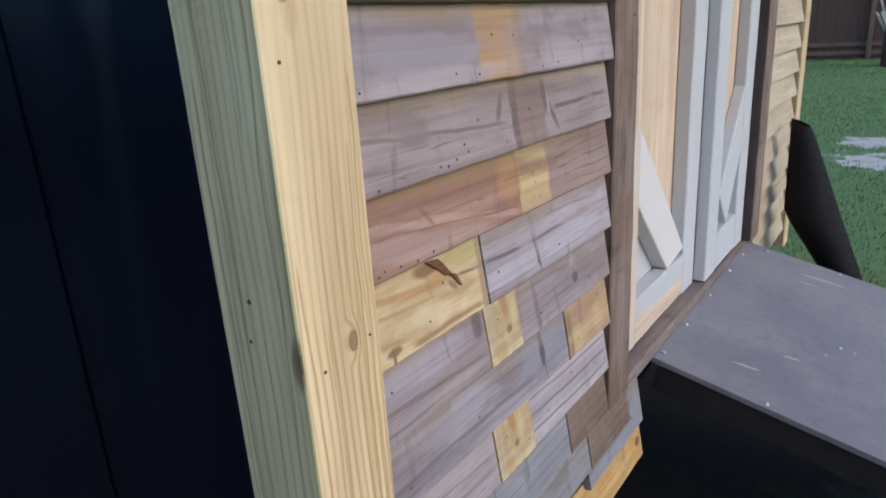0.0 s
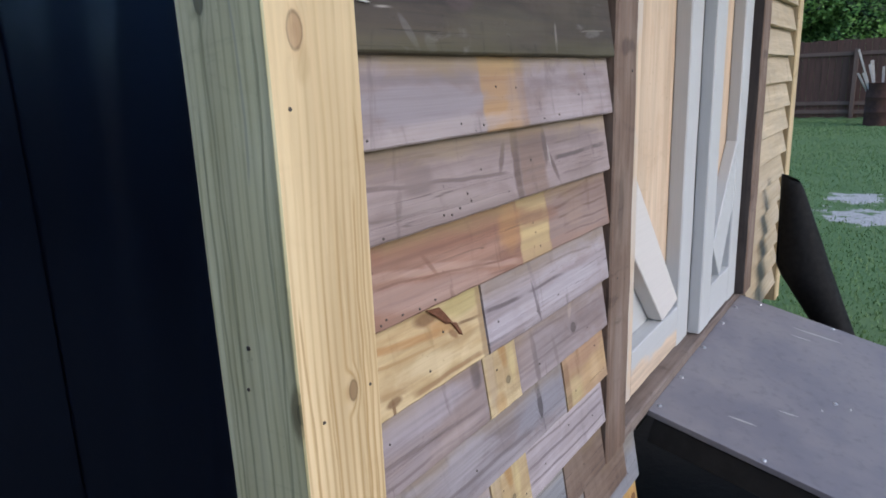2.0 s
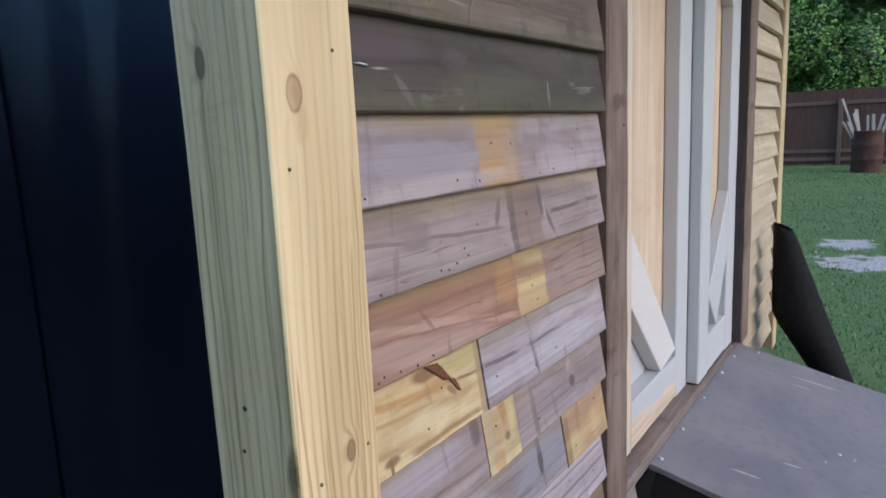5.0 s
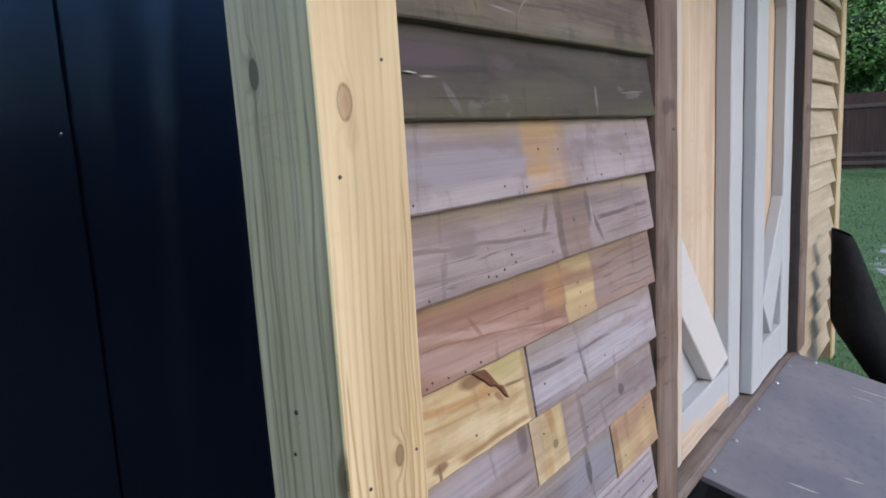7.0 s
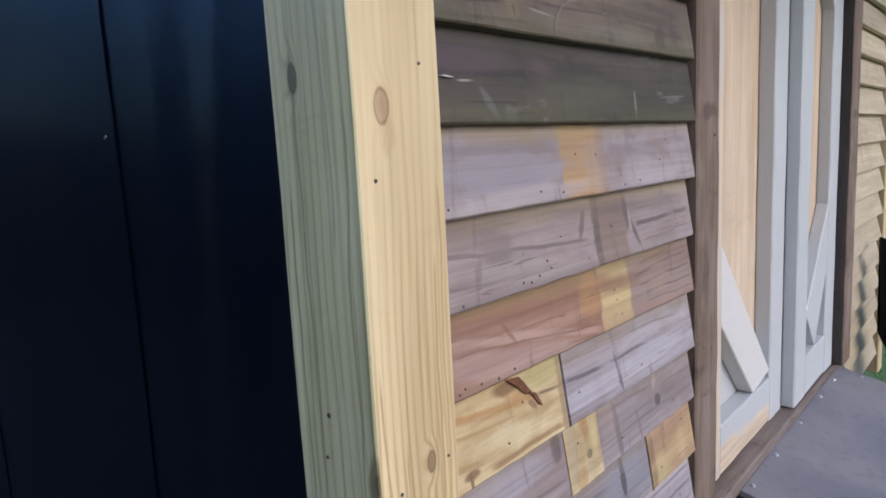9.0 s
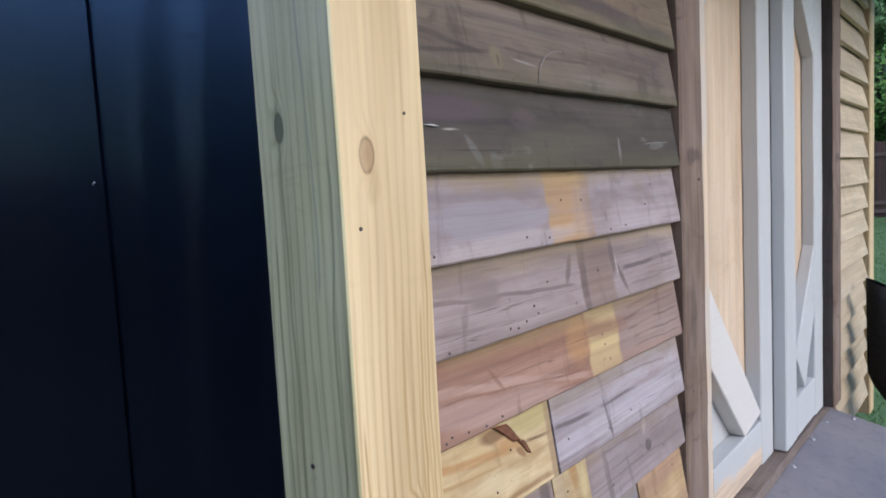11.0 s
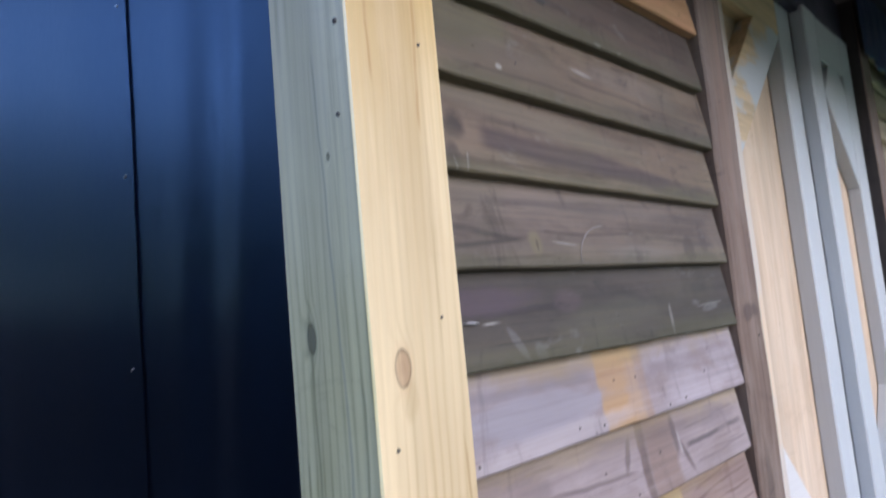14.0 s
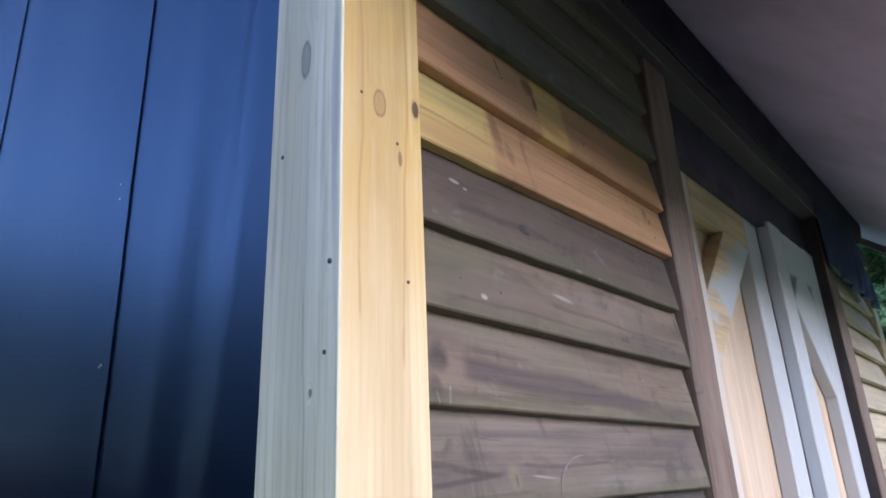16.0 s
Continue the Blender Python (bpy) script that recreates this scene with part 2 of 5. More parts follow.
def leafy(name, dark, light, rough=0.6):
    g = Graph(name)
    geo = g.nt.nodes.new("ShaderNodeNewGeometry")
    rnd = geo.outputs["Random Per Island"]
    big = g.noise(g.coords((0.6, 0.6, 0.6), (0, 0, 0), False), 1.0, 3.0, 0.5)
    col = g.mix(g.math("MULTIPLY_ADD", rnd, 0.6, g.math("MULTIPLY", big, 0.4)), dark, light)
    return g.done(col, rough)


# bare sandy patches: x, y and half widths
SAND = ((6.15, -0.45, 0.42, 0.80), (7.05, 0.05, 0.34, 0.26))


def turf(name):
    g = Graph(name)
    a = g.noise(g.coords((0.5, 0.5, 0.5), random_shift=False), 1.0, 5.0, 0.6)
    b = g.noise(g.coords((40, 40, 40), random_shift=False), 1.0, 4.0, 0.65)
    c = g.noise(g.coords((5, 5, 5), random_shift=False), 1.0, 4.0, 0.6)
    col = g.mix(g.smooth(b, 0.3, 0.7), (0.08, 0.155, 0.05), (0.12, 0.215, 0.07))
    col = g.mix(g.smooth(a, 0.45, 0.7, 0.0, 0.5), col, (0.135, 0.20, 0.07))
    x, y, z = g.local()
    d = None
    for sx, sy, rx, ry in SAND:
        dx = g.math("DIVIDE", g.math("SUBTRACT", x, sx), rx)
        dy = g.math("DIVIDE", g.math("SUBTRACT", y, sy), ry)
        one = g.math("SQRT", g.math("ADD", g.math("MULTIPLY", dx, dx), g.math("MULTIPLY", dy, dy)))
        d = one if d is None else g.math("MINIMUM", d, one)
    d = g.math("ADD", d, g.math("MULTIPLY", g.math("SUBTRACT", c, 0.5), 2.8))
    # unseen brown ground, added to warm the light bounced up under the eave
    worn = g.math("SQRT", g.math("ADD", g.math("POWER", g.math("DIVIDE", g.math("ADD", x, 0.2), 2.4), 2.0), g.math("POWER", g.math("DIVIDE", g.math("ADD", y, 1.5), 2.6), 2.0)))
    col = g.mix(g.smooth(g.math("ADD", worn, g.math("MULTIPLY", g.math("SUBTRACT", c, 0.5), 0.8)), 0.6, 1.05, 0.8, 0.0), col, g.mix(b, (0.14, 0.10, 0.07), (0.25, 0.19, 0.14)))
    sand = g.mix(g.smooth(b, 0.3, 0.7), (0.30, 0.28, 0.25), (0.62, 0.60, 0.57))
    col = g.mix(g.smooth(d, 0.75, 0.95, 1.0, 0.0), col, sand)
    # near-black zone paints in shade under shed and ramp, and darkens the sheets' reflection
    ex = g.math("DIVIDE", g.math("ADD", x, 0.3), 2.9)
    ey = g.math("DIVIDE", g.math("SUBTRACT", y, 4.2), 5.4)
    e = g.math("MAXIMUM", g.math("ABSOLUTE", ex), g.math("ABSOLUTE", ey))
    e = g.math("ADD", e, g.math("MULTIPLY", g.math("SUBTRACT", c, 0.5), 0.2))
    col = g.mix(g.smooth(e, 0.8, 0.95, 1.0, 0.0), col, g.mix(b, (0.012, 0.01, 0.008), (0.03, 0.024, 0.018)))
    g.bump(b, 0.3, 0.01)
    return g.done(col, 0.9)


LAV, LAV2 = (0.40, 0.335, 0.335), (0.25, 0.195, 0.19)
ROSE, ROSE2 = (0.34, 0.265, 0.245), (0.21, 0.15, 0.135)
SALMON, SALMON2 = (0.36, 0.21, 0.15), (0.24, 0.125, 0.085)
PINE, PINE2 = (0.72, 0.57, 0.33), (0.48, 0.30, 0.13)
ORANGE, ORANGE2 = (0.50, 0.325, 0.175), (0.33, 0.18, 0.08)
UMBER, UMBER2 = (0.175, 0.122, 0.080), (0.066, 0.043, 0.030)
DARK, DARK2 = (0.13, 0.102, 0.074), (0.062, 0.048, 0.036)
SLATE, SLATE2 = (0.27, 0.27, 0.285), (0.16, 0.155, 0.165)
WHITE = (0.51, 0.52, 0.515)

M_POST_FRONT = wood("post_front_pine", (0.78, 0.615, 0.365), (0.46, 0.285, 0.105), (0.70, 0.52, 0.28), rings=120, waver=0.75, contrast=1.0, sharp=2.6, stain_amount=0.35, rand=False, fine=0.12, relief=0.2, cracks=0.0, dirt=0.06, specks=0.06,
                    quiet=((0.62, 0.92, 1.0, 0.25),), tones=((1.02, 1.25, (0.63, 0.40, 0.115), 0.9),), bands=0.22,
                    lines=((0.02, -0.014, 0.66, -0.010, 0.0011, (0.46, 0.29, 0.12), 0.8), (0.02, -0.069, 0.74, -0.074, 0.0012, (0.47, 0.30, 0.12), 0.8), (0.02, -0.081, 0.80, -0.081, 0.0010, (0.48, 0.31, 0.13), 0.7), (0.05, -0.036, 0.60, -0.031, 0.0010, (0.49, 0.32, 0.14), 0.7), (1.05, -0.021, 1.6, -0.016, 0.0012, (0.46, 0.26, 0.09), 0.6), (1.02, -0.066, 1.6, -0.071, 0.0013, (0.48, 0.27, 0.09), 0.6)),
                    knots=((0.852, -0.026, 0.011, 0.006, (0.42, 0.27, 0.15)), (0.575, -0.057, 0.009, 0.0048, (0.24, 0.15, 0.085)), (1.233, -0.040, 0.0125, 0.0068, (0.46, 0.28, 0.11)), (1.245, -0.082, 0.007, 0.0036, (0.06, 0.03, 0.02)), (1.19, -0.062, 0.006, 0.002, (0.22, 0.12, 0.05))),
                    marks=((0.852, -0.026, 0.004, 0.0022, 0, (0.22, 0.13, 0.07), 0.7), (0.832, -0.030, 0.014, 0.006, 0, (0.58, 0.42, 0.22), 0.5), (1.10, -0.04, 0.05, 0.012, 0, (0.80, 0.60, 0.34), 0.4)), seed=1.0)
M_POST_SIDE = wood("post_side_treated_pine", (0.74, 0.675, 0.385), (0.38, 0.345, 0.165), (0.80, 0.745, 0.48), rings=105, waver=0.55, contrast=0.8, sharp=4.0, stain_amount=0.4, rand=False, fine=0.16, relief=0.2, cracks=0.0, dirt=0.2, specks=0.2, across_y=True,
                   # the paler, greyer upper tone paints in the light's change up the post
                   quiet=((0.95, 1.12, 1.0, 0.35),), tones=((0.86, 1.2, (0.76, 0.71, 0.57), 0.85),), bands=0.3,
                   lines=((0.02, 0.076, 0.80, 0.079, 0.0012, (0.33, 0.31, 0.17), 0.7), (0.02, 0.058, 0.9, 0.066, 0.0012, (0.36, 0.34, 0.19), 0.7), (0.1, 0.020, 0.86, 0.014, 0.0013, (0.34, 0.32, 0.18), 0.7), (0.1, 0.036, 0.7, 0.042, 0.0010, (0.36, 0.34, 0.19), 0.6), (0.75, 0.03, 1.08, 0.038, 0.0011, (0.42, 0.41, 0.32), 0.6)),
                   knots=((0.876, 0.064, 0.011, 0.0052, (0.11, 0.11, 0.085)), (1.279, 0.047, 0.018, 0.0065, (0.30, 0.30, 0.28)), (0.578, 0.001, 0.007, 0.003, (0.07, 0.055, 0.03)), (1.0, 0.03, 0.003, 0.002, (0.2, 0.19, 0.12))),
                   marks=((1.24, 0.008, 0.10, 0.004, 0, (0.36, 0.35, 0.34), 0.6), (0.578, 0.004, 0.022, 0.007, 0, (0.14, 0.10, 0.05), 0.8)), seed=2.0)
M_JAMB = wood("jamb_brown_wood", (0.215, 0.142, 0.103), (0.095, 0.060, 0.042), (0.275, 0.205, 0.16), rings=70, waver=0.5, contrast=0.45, stain_amount=0.7, seed=3, bands=0.5, rand=False, marks=((0.17, 0.045, 0.10, 0.02, 0, (0.30, 0.235, 0.195), 0.55), (0.42, 0.05, 0.06, 0.016, 0, (0.09, 0.06, 0.045), 0.6), (0.655, 0.04, 0.012, 0.03, 0, (0.07, 0.045, 0.035), 0.6), (0.95, 0.04, 0.13, 0.022, 0, (0.26, 0.17, 0.12), 0.5)))
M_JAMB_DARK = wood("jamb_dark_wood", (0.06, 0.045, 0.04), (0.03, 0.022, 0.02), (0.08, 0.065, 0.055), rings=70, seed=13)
M_SILL = wood("sill_brown_wood", (0.22, 0.17, 0.14), (0.13, 0.09, 0.07), (0.30, 0.25, 0.22), rings=70, contrast=0.6, stain_amount=0.5, seed=4)
M_FAR_SIDING = wood("far_siding_pine", (0.66, 0.54, 0.36), (0.42, 0.31, 0.18), (0.48, 0.41, 0.30), rings=45, contrast=0.3, stain_amount=0.6, seed=5, bands=0.4, vary=0.75)
M_FAR_POST = wood("far_post_pine", (0.70, 0.55, 0.33), (0.5, 0.34, 0.15), (0.6, 0.5, 0.3), seed=6)
M_PANEL = wood("door_panel_pine", (0.69, 0.54, 0.385), (0.57, 0.41, 0.27), (0.63, 0.45, 0.29), rings=14, waver=1.2, contrast=0.3, stain_amount=0.6, seed=7, fine=0.15, relief=0.15, dirt=0.15, cracks=0.1)
M_WHITE = painted_wood("white_door_paint", WHITE, (0.62, 0.45, 0.25), 1.0)
M_RUBBED = painted_wood("rubbed_white_paint", WHITE, (0.64, 0.46, 0.25), 0.55, 2.0)
M_BARE = painted_wood("bare_pine_with_paint", WHITE, (0.66, 0.47, 0.25), 0.16, 5.0)
M_RAIL = painted_wood("half_painted_rail", WHITE, (0.70, 0.55, 0.40), 0.62, 7.0, 0.045)
M_BRACE = painted_wood("cream_white_paint", (0.66, 0.625, 0.585), (0.68, 0.53, 0.37), 0.95, 4.0)
M_CREAM = painted_wood("thin_cream_paint", (0.60, 0.52, 0.43), (0.68, 0.53, 0.37), 0.6, 3.0)
M_RAMP = plain("ramp_grey_paint", (0.175, 0.165, 0.185), 0.55, 0.0, 0.75, 5.0, 0.25, (0.27, 0.25, 0.25))
# near-black: shade along the ramp's underside is put into the joist colour
M_RAMP_EDGE = plain("ramp_shaded_wood", (0.014, 0.013, 0.012), 0.8)
M_SCUFF = plain("pale_scuff", (0.5, 0.48, 0.46), 0.7, 0, 0.3, 200)
M_SCRATCH = plain("pale_scratch", (0.215, 0.185, 0.165), 0.8, 0, 0.5, 300)
M_STEEL = plain("galvanised_steel", (0.62, 0.62, 0.63), 0.35, 0.9, 0.3, 300)
M_NAIL = plain("dark_nail", (0.085, 0.068, 0.058), 0.6, 0.3, 0.3, 500)
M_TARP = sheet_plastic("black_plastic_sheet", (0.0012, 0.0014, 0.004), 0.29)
M_FELT = plain("black_felt", (0.012, 0.012, 0.013), 0.75, 0.0, 0.4, 60, 0.4)
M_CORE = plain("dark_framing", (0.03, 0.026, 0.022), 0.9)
M_SOFFIT = plain("dark_roof_board", (0.45, 0.39, 0.48), 0.7, 0.0, 0.6, 3.5, 0.3)
M_BEAM = wood("roof_plate_wood", (0.085, 0.066, 0.056), (0.045, 0.034, 0.03), (0.10, 0.08, 0.07), rings=40, waver=0.4, contrast=0.4, seed=9)
M_FENCE = wood("fence_dark_wood", (0.165, 0.080, 0.058), (0.085, 0.044, 0.034), (0.12, 0.066, 0.050), rings=30, seed=10, vary=0.6)
M_FENCE_RAIL = wood("fence_rail_wood", (0.23, 0.15, 0.12), (0.14, 0.09, 0.07), (0.18, 0.12, 0.10), rings=30, seed=15)
# darkened so that the plastic sheets reflect less light
M_FENCE_DARK = wood("fence_dimmed_wood", (0.025, 0.02, 0.018), (0.014, 0.012, 0.011), (0.02, 0.017, 0.015), rings=30, seed=14)
M_RUST = plain("rusty_steel", (0.11, 0.05, 0.035), 0.85, 0.2, 0.7, 9, 0.5, (0.05, 0.03, 0.03))
M_SCRAP = wood("scrap_pale_wood", (0.85, 0.76, 0.68), (0.5, 0.4, 0.3), (0.6, 0.5, 0.4), seed=11)
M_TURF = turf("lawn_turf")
M_BLADE = leafy("grass_blade", (0.10, 0.19, 0.06), (0.16, 0.27, 0.09))
M_LEAF = leafy("tree_leaf", (0.045, 0.115, 0.042), (0.12, 0.24, 0.085))
M_LEAF_B = leafy("vine_leaf", (0.09, 0.21, 0.045), (0.22, 0.42, 0.10))
# leaf colour with shade put in, for bush cores and the reflected woods
M_LEAF_SHADE = leafy("shaded_leaf", (0.016, 0.038, 0.016), (0.04, 0.08, 0.032))
M_BARK = plain("bark", (0.06, 0.048, 0.04), 0.95, 0, 0.5, 12, 0.8)
M_CONDUIT = plain("pale_plastic", (0.38, 0.39, 0.40), 0.5)
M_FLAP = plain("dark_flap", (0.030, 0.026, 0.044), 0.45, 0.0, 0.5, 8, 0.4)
M_GOUGE = plain("raw_split_wood", (0.17, 0.068, 0.032), 0.85, 0, 0.5, 120, 0.6)


# ---- mesh helpers ----
def mesh_object(name, bm, mats, matrix=None, parent=None):
    me = bpy.data.meshes.new(name)
    bm.to_mesh(me)
    bm.free()
    for m in mats if isinstance(mats, (list, tuple)) else (mats,):
        me.materials.append(m)
    ob = new(name, me)
    if parent is not None:
        ob.parent = parent
    if matrix is not None:
        ob.matrix_basis = matrix
    return ob


def part(name, bm, material, parent, label="", matrix=None):
    ob = mesh_object(name, bm, material, matrix, parent)
    if label:
        ob["label"] = label
    return ob


def thing(name, label, category, group="", kind="", matrix=None):
    ob = new(name)
    ob.empty_display_size = 0.05
    if matrix is not None:
        ob.matrix_basis = matrix
    return tagged(ob, label, category, group, kind)


def plank(length, height, depth, stations=10, edge=0.002, jitter=0.0006, seed=0, cup=0.0):
    """A board along x from 0, y from 0 (face) to depth, z from 0 up, with eased, slightly uneven edges."""
    rnd = random.Random(seed)
    bm = bmesh.new()
    e = edge
    section = [(0, e), (e, 0), (depth - e, 0), (depth, e), (depth, height - e), (depth - e, height), (e, height), (0, height - e)]
    rows = []
    for i in range(stations + 1):
        x = length * i / stations
        lo, hi, out = (rnd.uniform(-jitter, jitter) for _ in range(3))
        bow = cup * math.sin(math.pi * i / stations)
        rows.append([bm.verts.new((x, y + out * 0.6 + bow, z + (lo if z < height / 2 else hi))) for y, z in section])
    for a, b in zip(rows, rows[1:]):
        for k in range(8):
            m = (k + 1) % 8
            bm.faces.new((a[k], b[k], b[m], a[m]))
    bm.faces.new(rows[0])
    bm.faces.new(rows[-1][::-1])
    bmesh.ops.recalc_face_normals(bm, faces=bm.faces)
    return bm


def block(x0, x1, y0, y1, z0, z1, edge=0.0):
    bm = bmesh.new()
    bmesh.ops.create_cube(bm, size=1.0, matrix=Matrix.Translation(((x0 + x1) / 2, (y0 + y1) / 2, (z0 + z1) / 2)) @ Matrix.Diagonal((x1 - x0, y1 - y0, z1 - z0, 1)))
    if edge:
        bmesh.ops.bevel(bm, geom=bm.edges, offset=edge, segments=2, affect="EDGES", profile=0.6)
    return bm


def tube(radius, length, sides=24, radius2=None, edge=0.0):
    """A round bar along z from 0."""
    bm = bmesh.new()
    bmesh.ops.create_cone(bm, cap_ends=True, segments=sides, radius1=radius, radius2=radius if radius2 is None else radius2, depth=length, matrix=Matrix.Translation((0, 0, length / 2)))
    if edge:
        rims = [e for e in bm.edges if abs(e.verts[0].co.z - e.verts[1].co.z) < 1e-6]
        bmesh.ops.bevel(bm, geom=rims, offset=edge, segments=2, affect="EDGES")
    return bm


def upright(x, y, z, lean=0.0):
    """Stands a plank up: its length runs to +z, its height to -x, its face stays to -y."""
    return Matrix.Translation((x, y, z)) @ Matrix(((0, 0, -1, 0), (0, 1, 0, 0), (1, 0, 0, 0), (0, 0, 0, 1))) @ pose(0, 0, 0, 0, lean, 0)


def shade_smooth(ob):
    for p in ob.data.polygons:
        p.use_smooth = True
    return ob


NAIL_MESH = None


def nail(parent, x, z, r=0.0013, y=-0.0003):
    """A dark nail head on a board's face, in the board's own axes."""
    global NAIL_MESH
    if NAIL_MESH is None:
        bm = bmesh.new()
        bmesh.ops.create_cone(bm, cap_ends=True, segments=8, radius1=1.0, radius2=0.8, depth=0.6)
        NAIL_MESH = bpy.data.meshes.new("nail")
        bm.to_mesh(NAIL_MESH)
        bm.free()
        NAIL_MESH.materials.append(M_NAIL)
    ob = new("nail", NAIL_MESH)
    ob.parent = parent
    ob.matrix_basis = pose(x, y, z, 90, 0, 0) @ Matrix.Diagonal((r, r, r, 1))
    return ob
# ---- ground and yard ----
def ground():
    bm = bmesh.new()
    n, far = 96, 400.0
    def axis(i):
        u = 2.0 * i / n - 1
        return math.copysign(abs(u) ** 3.2, u) * far
    grid = [[None] * (n + 1) for _ in range(n + 1)]
    for i in range(n + 1):
        for j in range(n + 1):
            x, y = axis(i) + 6, axis(j)
            grid[i][j] = bm.verts.new((x, y, 0.03 * noise.noise(Vector((x * 0.35, y * 0.35, 0))) if abs(x) < 60 else 0))
    for i in range(n):
        for j in range(n):
            bm.faces.new((grid[i][j], grid[i + 1][j], grid[i + 1][j + 1], grid[i][j + 1]))
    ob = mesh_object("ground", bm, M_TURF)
    shade_smooth(ob)
    tagged(ob, "green mown lawn with a bare sandy patch", "lawn", kind="structure")


ground()


def in_sand(x, y, rnd):
    return any(((x - sx) / rx) ** 2 + ((y - sy) / ry) ** 2 < 0.75 + rnd.uniform(-0.3, 0.5) for sx, sy, rx, ry in SAND)


def grass():
    rnd = random.Random(4)
    verts, faces = [], []
    for k in range(60000):
        u = rnd.random()
        x = 2.5 + 15.5 * u ** 1.6
        y = rnd.uniform(-1.6 - 0.05 * x, 0.6 + 0.13 * x)
        rim = min(x - 2.5, y + 1.6 + 0.05 * x, 0.6 + 0.13 * x - y) / 0.5
        if rnd.random() > rim or x < 2.7 and y > -0.1 or in_sand(x, y, rnd):
            continue
        h, w, a = rnd.uniform(0.006, 0.022), rnd.uniform(0.002, 0.004) * (1 + x / 6), rnd.uniform(0, 6.283)
        dx, dy, lean = math.cos(a) * w, math.sin(a) * w, rnd.uniform(0.2, 0.9) * h
        z = -0.02
        n = len(verts)
        z = 0.03 * noise.noise(Vector((x * 0.35, y * 0.35, 0))) - 0.004
        verts += [(x - dx, y - dy, z), (x + dx, y + dy, z), (x - dy / w * lean, y + dx / w * lean, z + 0.008 + h)]
        faces.append((n, n + 1, n + 2))
    me = bpy.data.meshes.new("grass")
    me.from_pydata(verts, [], faces)
    me.materials.append(M_BLADE)
    tagged(new("grass", me), "short green lawn grass blades", "grass", kind="stuff")


grass()


def fence_run(name, label, length, matrix, mat=M_FENCE, rail_mat=M_FENCE_RAIL):
    """Close-set upright boards with two rails and posts, along local x, boards facing -y."""
    fence = thing(name, label, "fence", kind="structure", matrix=matrix)
    board = None
    count = int(length / 0.142)
    for k in range(count):
        if board is None:
            bm = plank(1.80, 0.138, 0.016, 2, 0.003, 0.001, 3)
            board = part("board", bm, mat, fence)
        else:
            ob = new("board", board.data)
            ob.parent = fence
        ob = board if k == 0 else ob
        ob.matrix_basis = upright((k + 1) * 0.142, 0.0 + 0.003 * math.sin(k * 2.3), 0.03 + 0.012 * math.sin(k * 1.7))
    for z in (0.12, 0.32, 1.47):
        part("rail", plank(length, 0.089, 0.038, 8, 0.004, 0.002, int(z * 10)), rail_mat, fence, "", pose(0, -0.04, z))
    for k in range(int(length / 2.4) + 1):
        part("post", plank(1.62, 0.089, 0.089, 3, 0.005, 0.002, k), rail_mat, fence, "", upright(k * 2.4 + 0.09, -0.13, 0))
    return fence


# along the far side of the yard, rails towards the shed; boards face the shed's side
fence_run("fence", "dark brown board fence with rails across the lawn", 17.0, pose(18.65, 8.2, 0, 0, 0, -90))
# two unseen fences, added in dimmed wood to keep the plastic's reflection dark
fence_run("fence", "unseen dark board fence added for the plastic sheets to reflect", 14.0, pose(-2.6, -4.0, 0, 0, 0, 90), M_FENCE_DARK, M_FENCE_DARK)
fence_run("fence", "unseen dark board fence added behind the shed", 21.0, pose(-2.6, 8.2, 0, 0, 0, 0), M_FENCE_DARK, M_FENCE_DARK)


def leaf_cloud(verts, faces, centre, radii, count, size, rnd, shell=0.55):
    for _ in range(count):
        d = Vector((rnd.gauss(0, 1), rnd.gauss(0, 1), rnd.gauss(0, 1))).normalized()
        k = shell + (1 - shell) * rnd.random() ** 0.6
        bump_ = 0.75 + 0.4 * noise.noise(d * 2.1 + Vector(centre) * 0.37)
        p = Vector(centre) + Vector((d.x * radii[0], d.y * radii[1], d.z * radii[2])) * k * bump_
        s = size * rnd.uniform(0.5, 1.3)
        a = Vector((rnd.gauss(0, 1), rnd.gauss(0, 1), rnd.gauss(0, 0.6))).normalized()
        b = a.cross(d + Vector((0.01, 0.02, 0.3))).normalized()
        n = len(verts)
        verts += [tuple(p - a * s), tuple(p + b * s * 0.45), tuple(p + a * s), tuple(p - b * s * 0.45 + d * s * 0.2)]
        faces.append((n, n + 1, n + 2, n + 3))


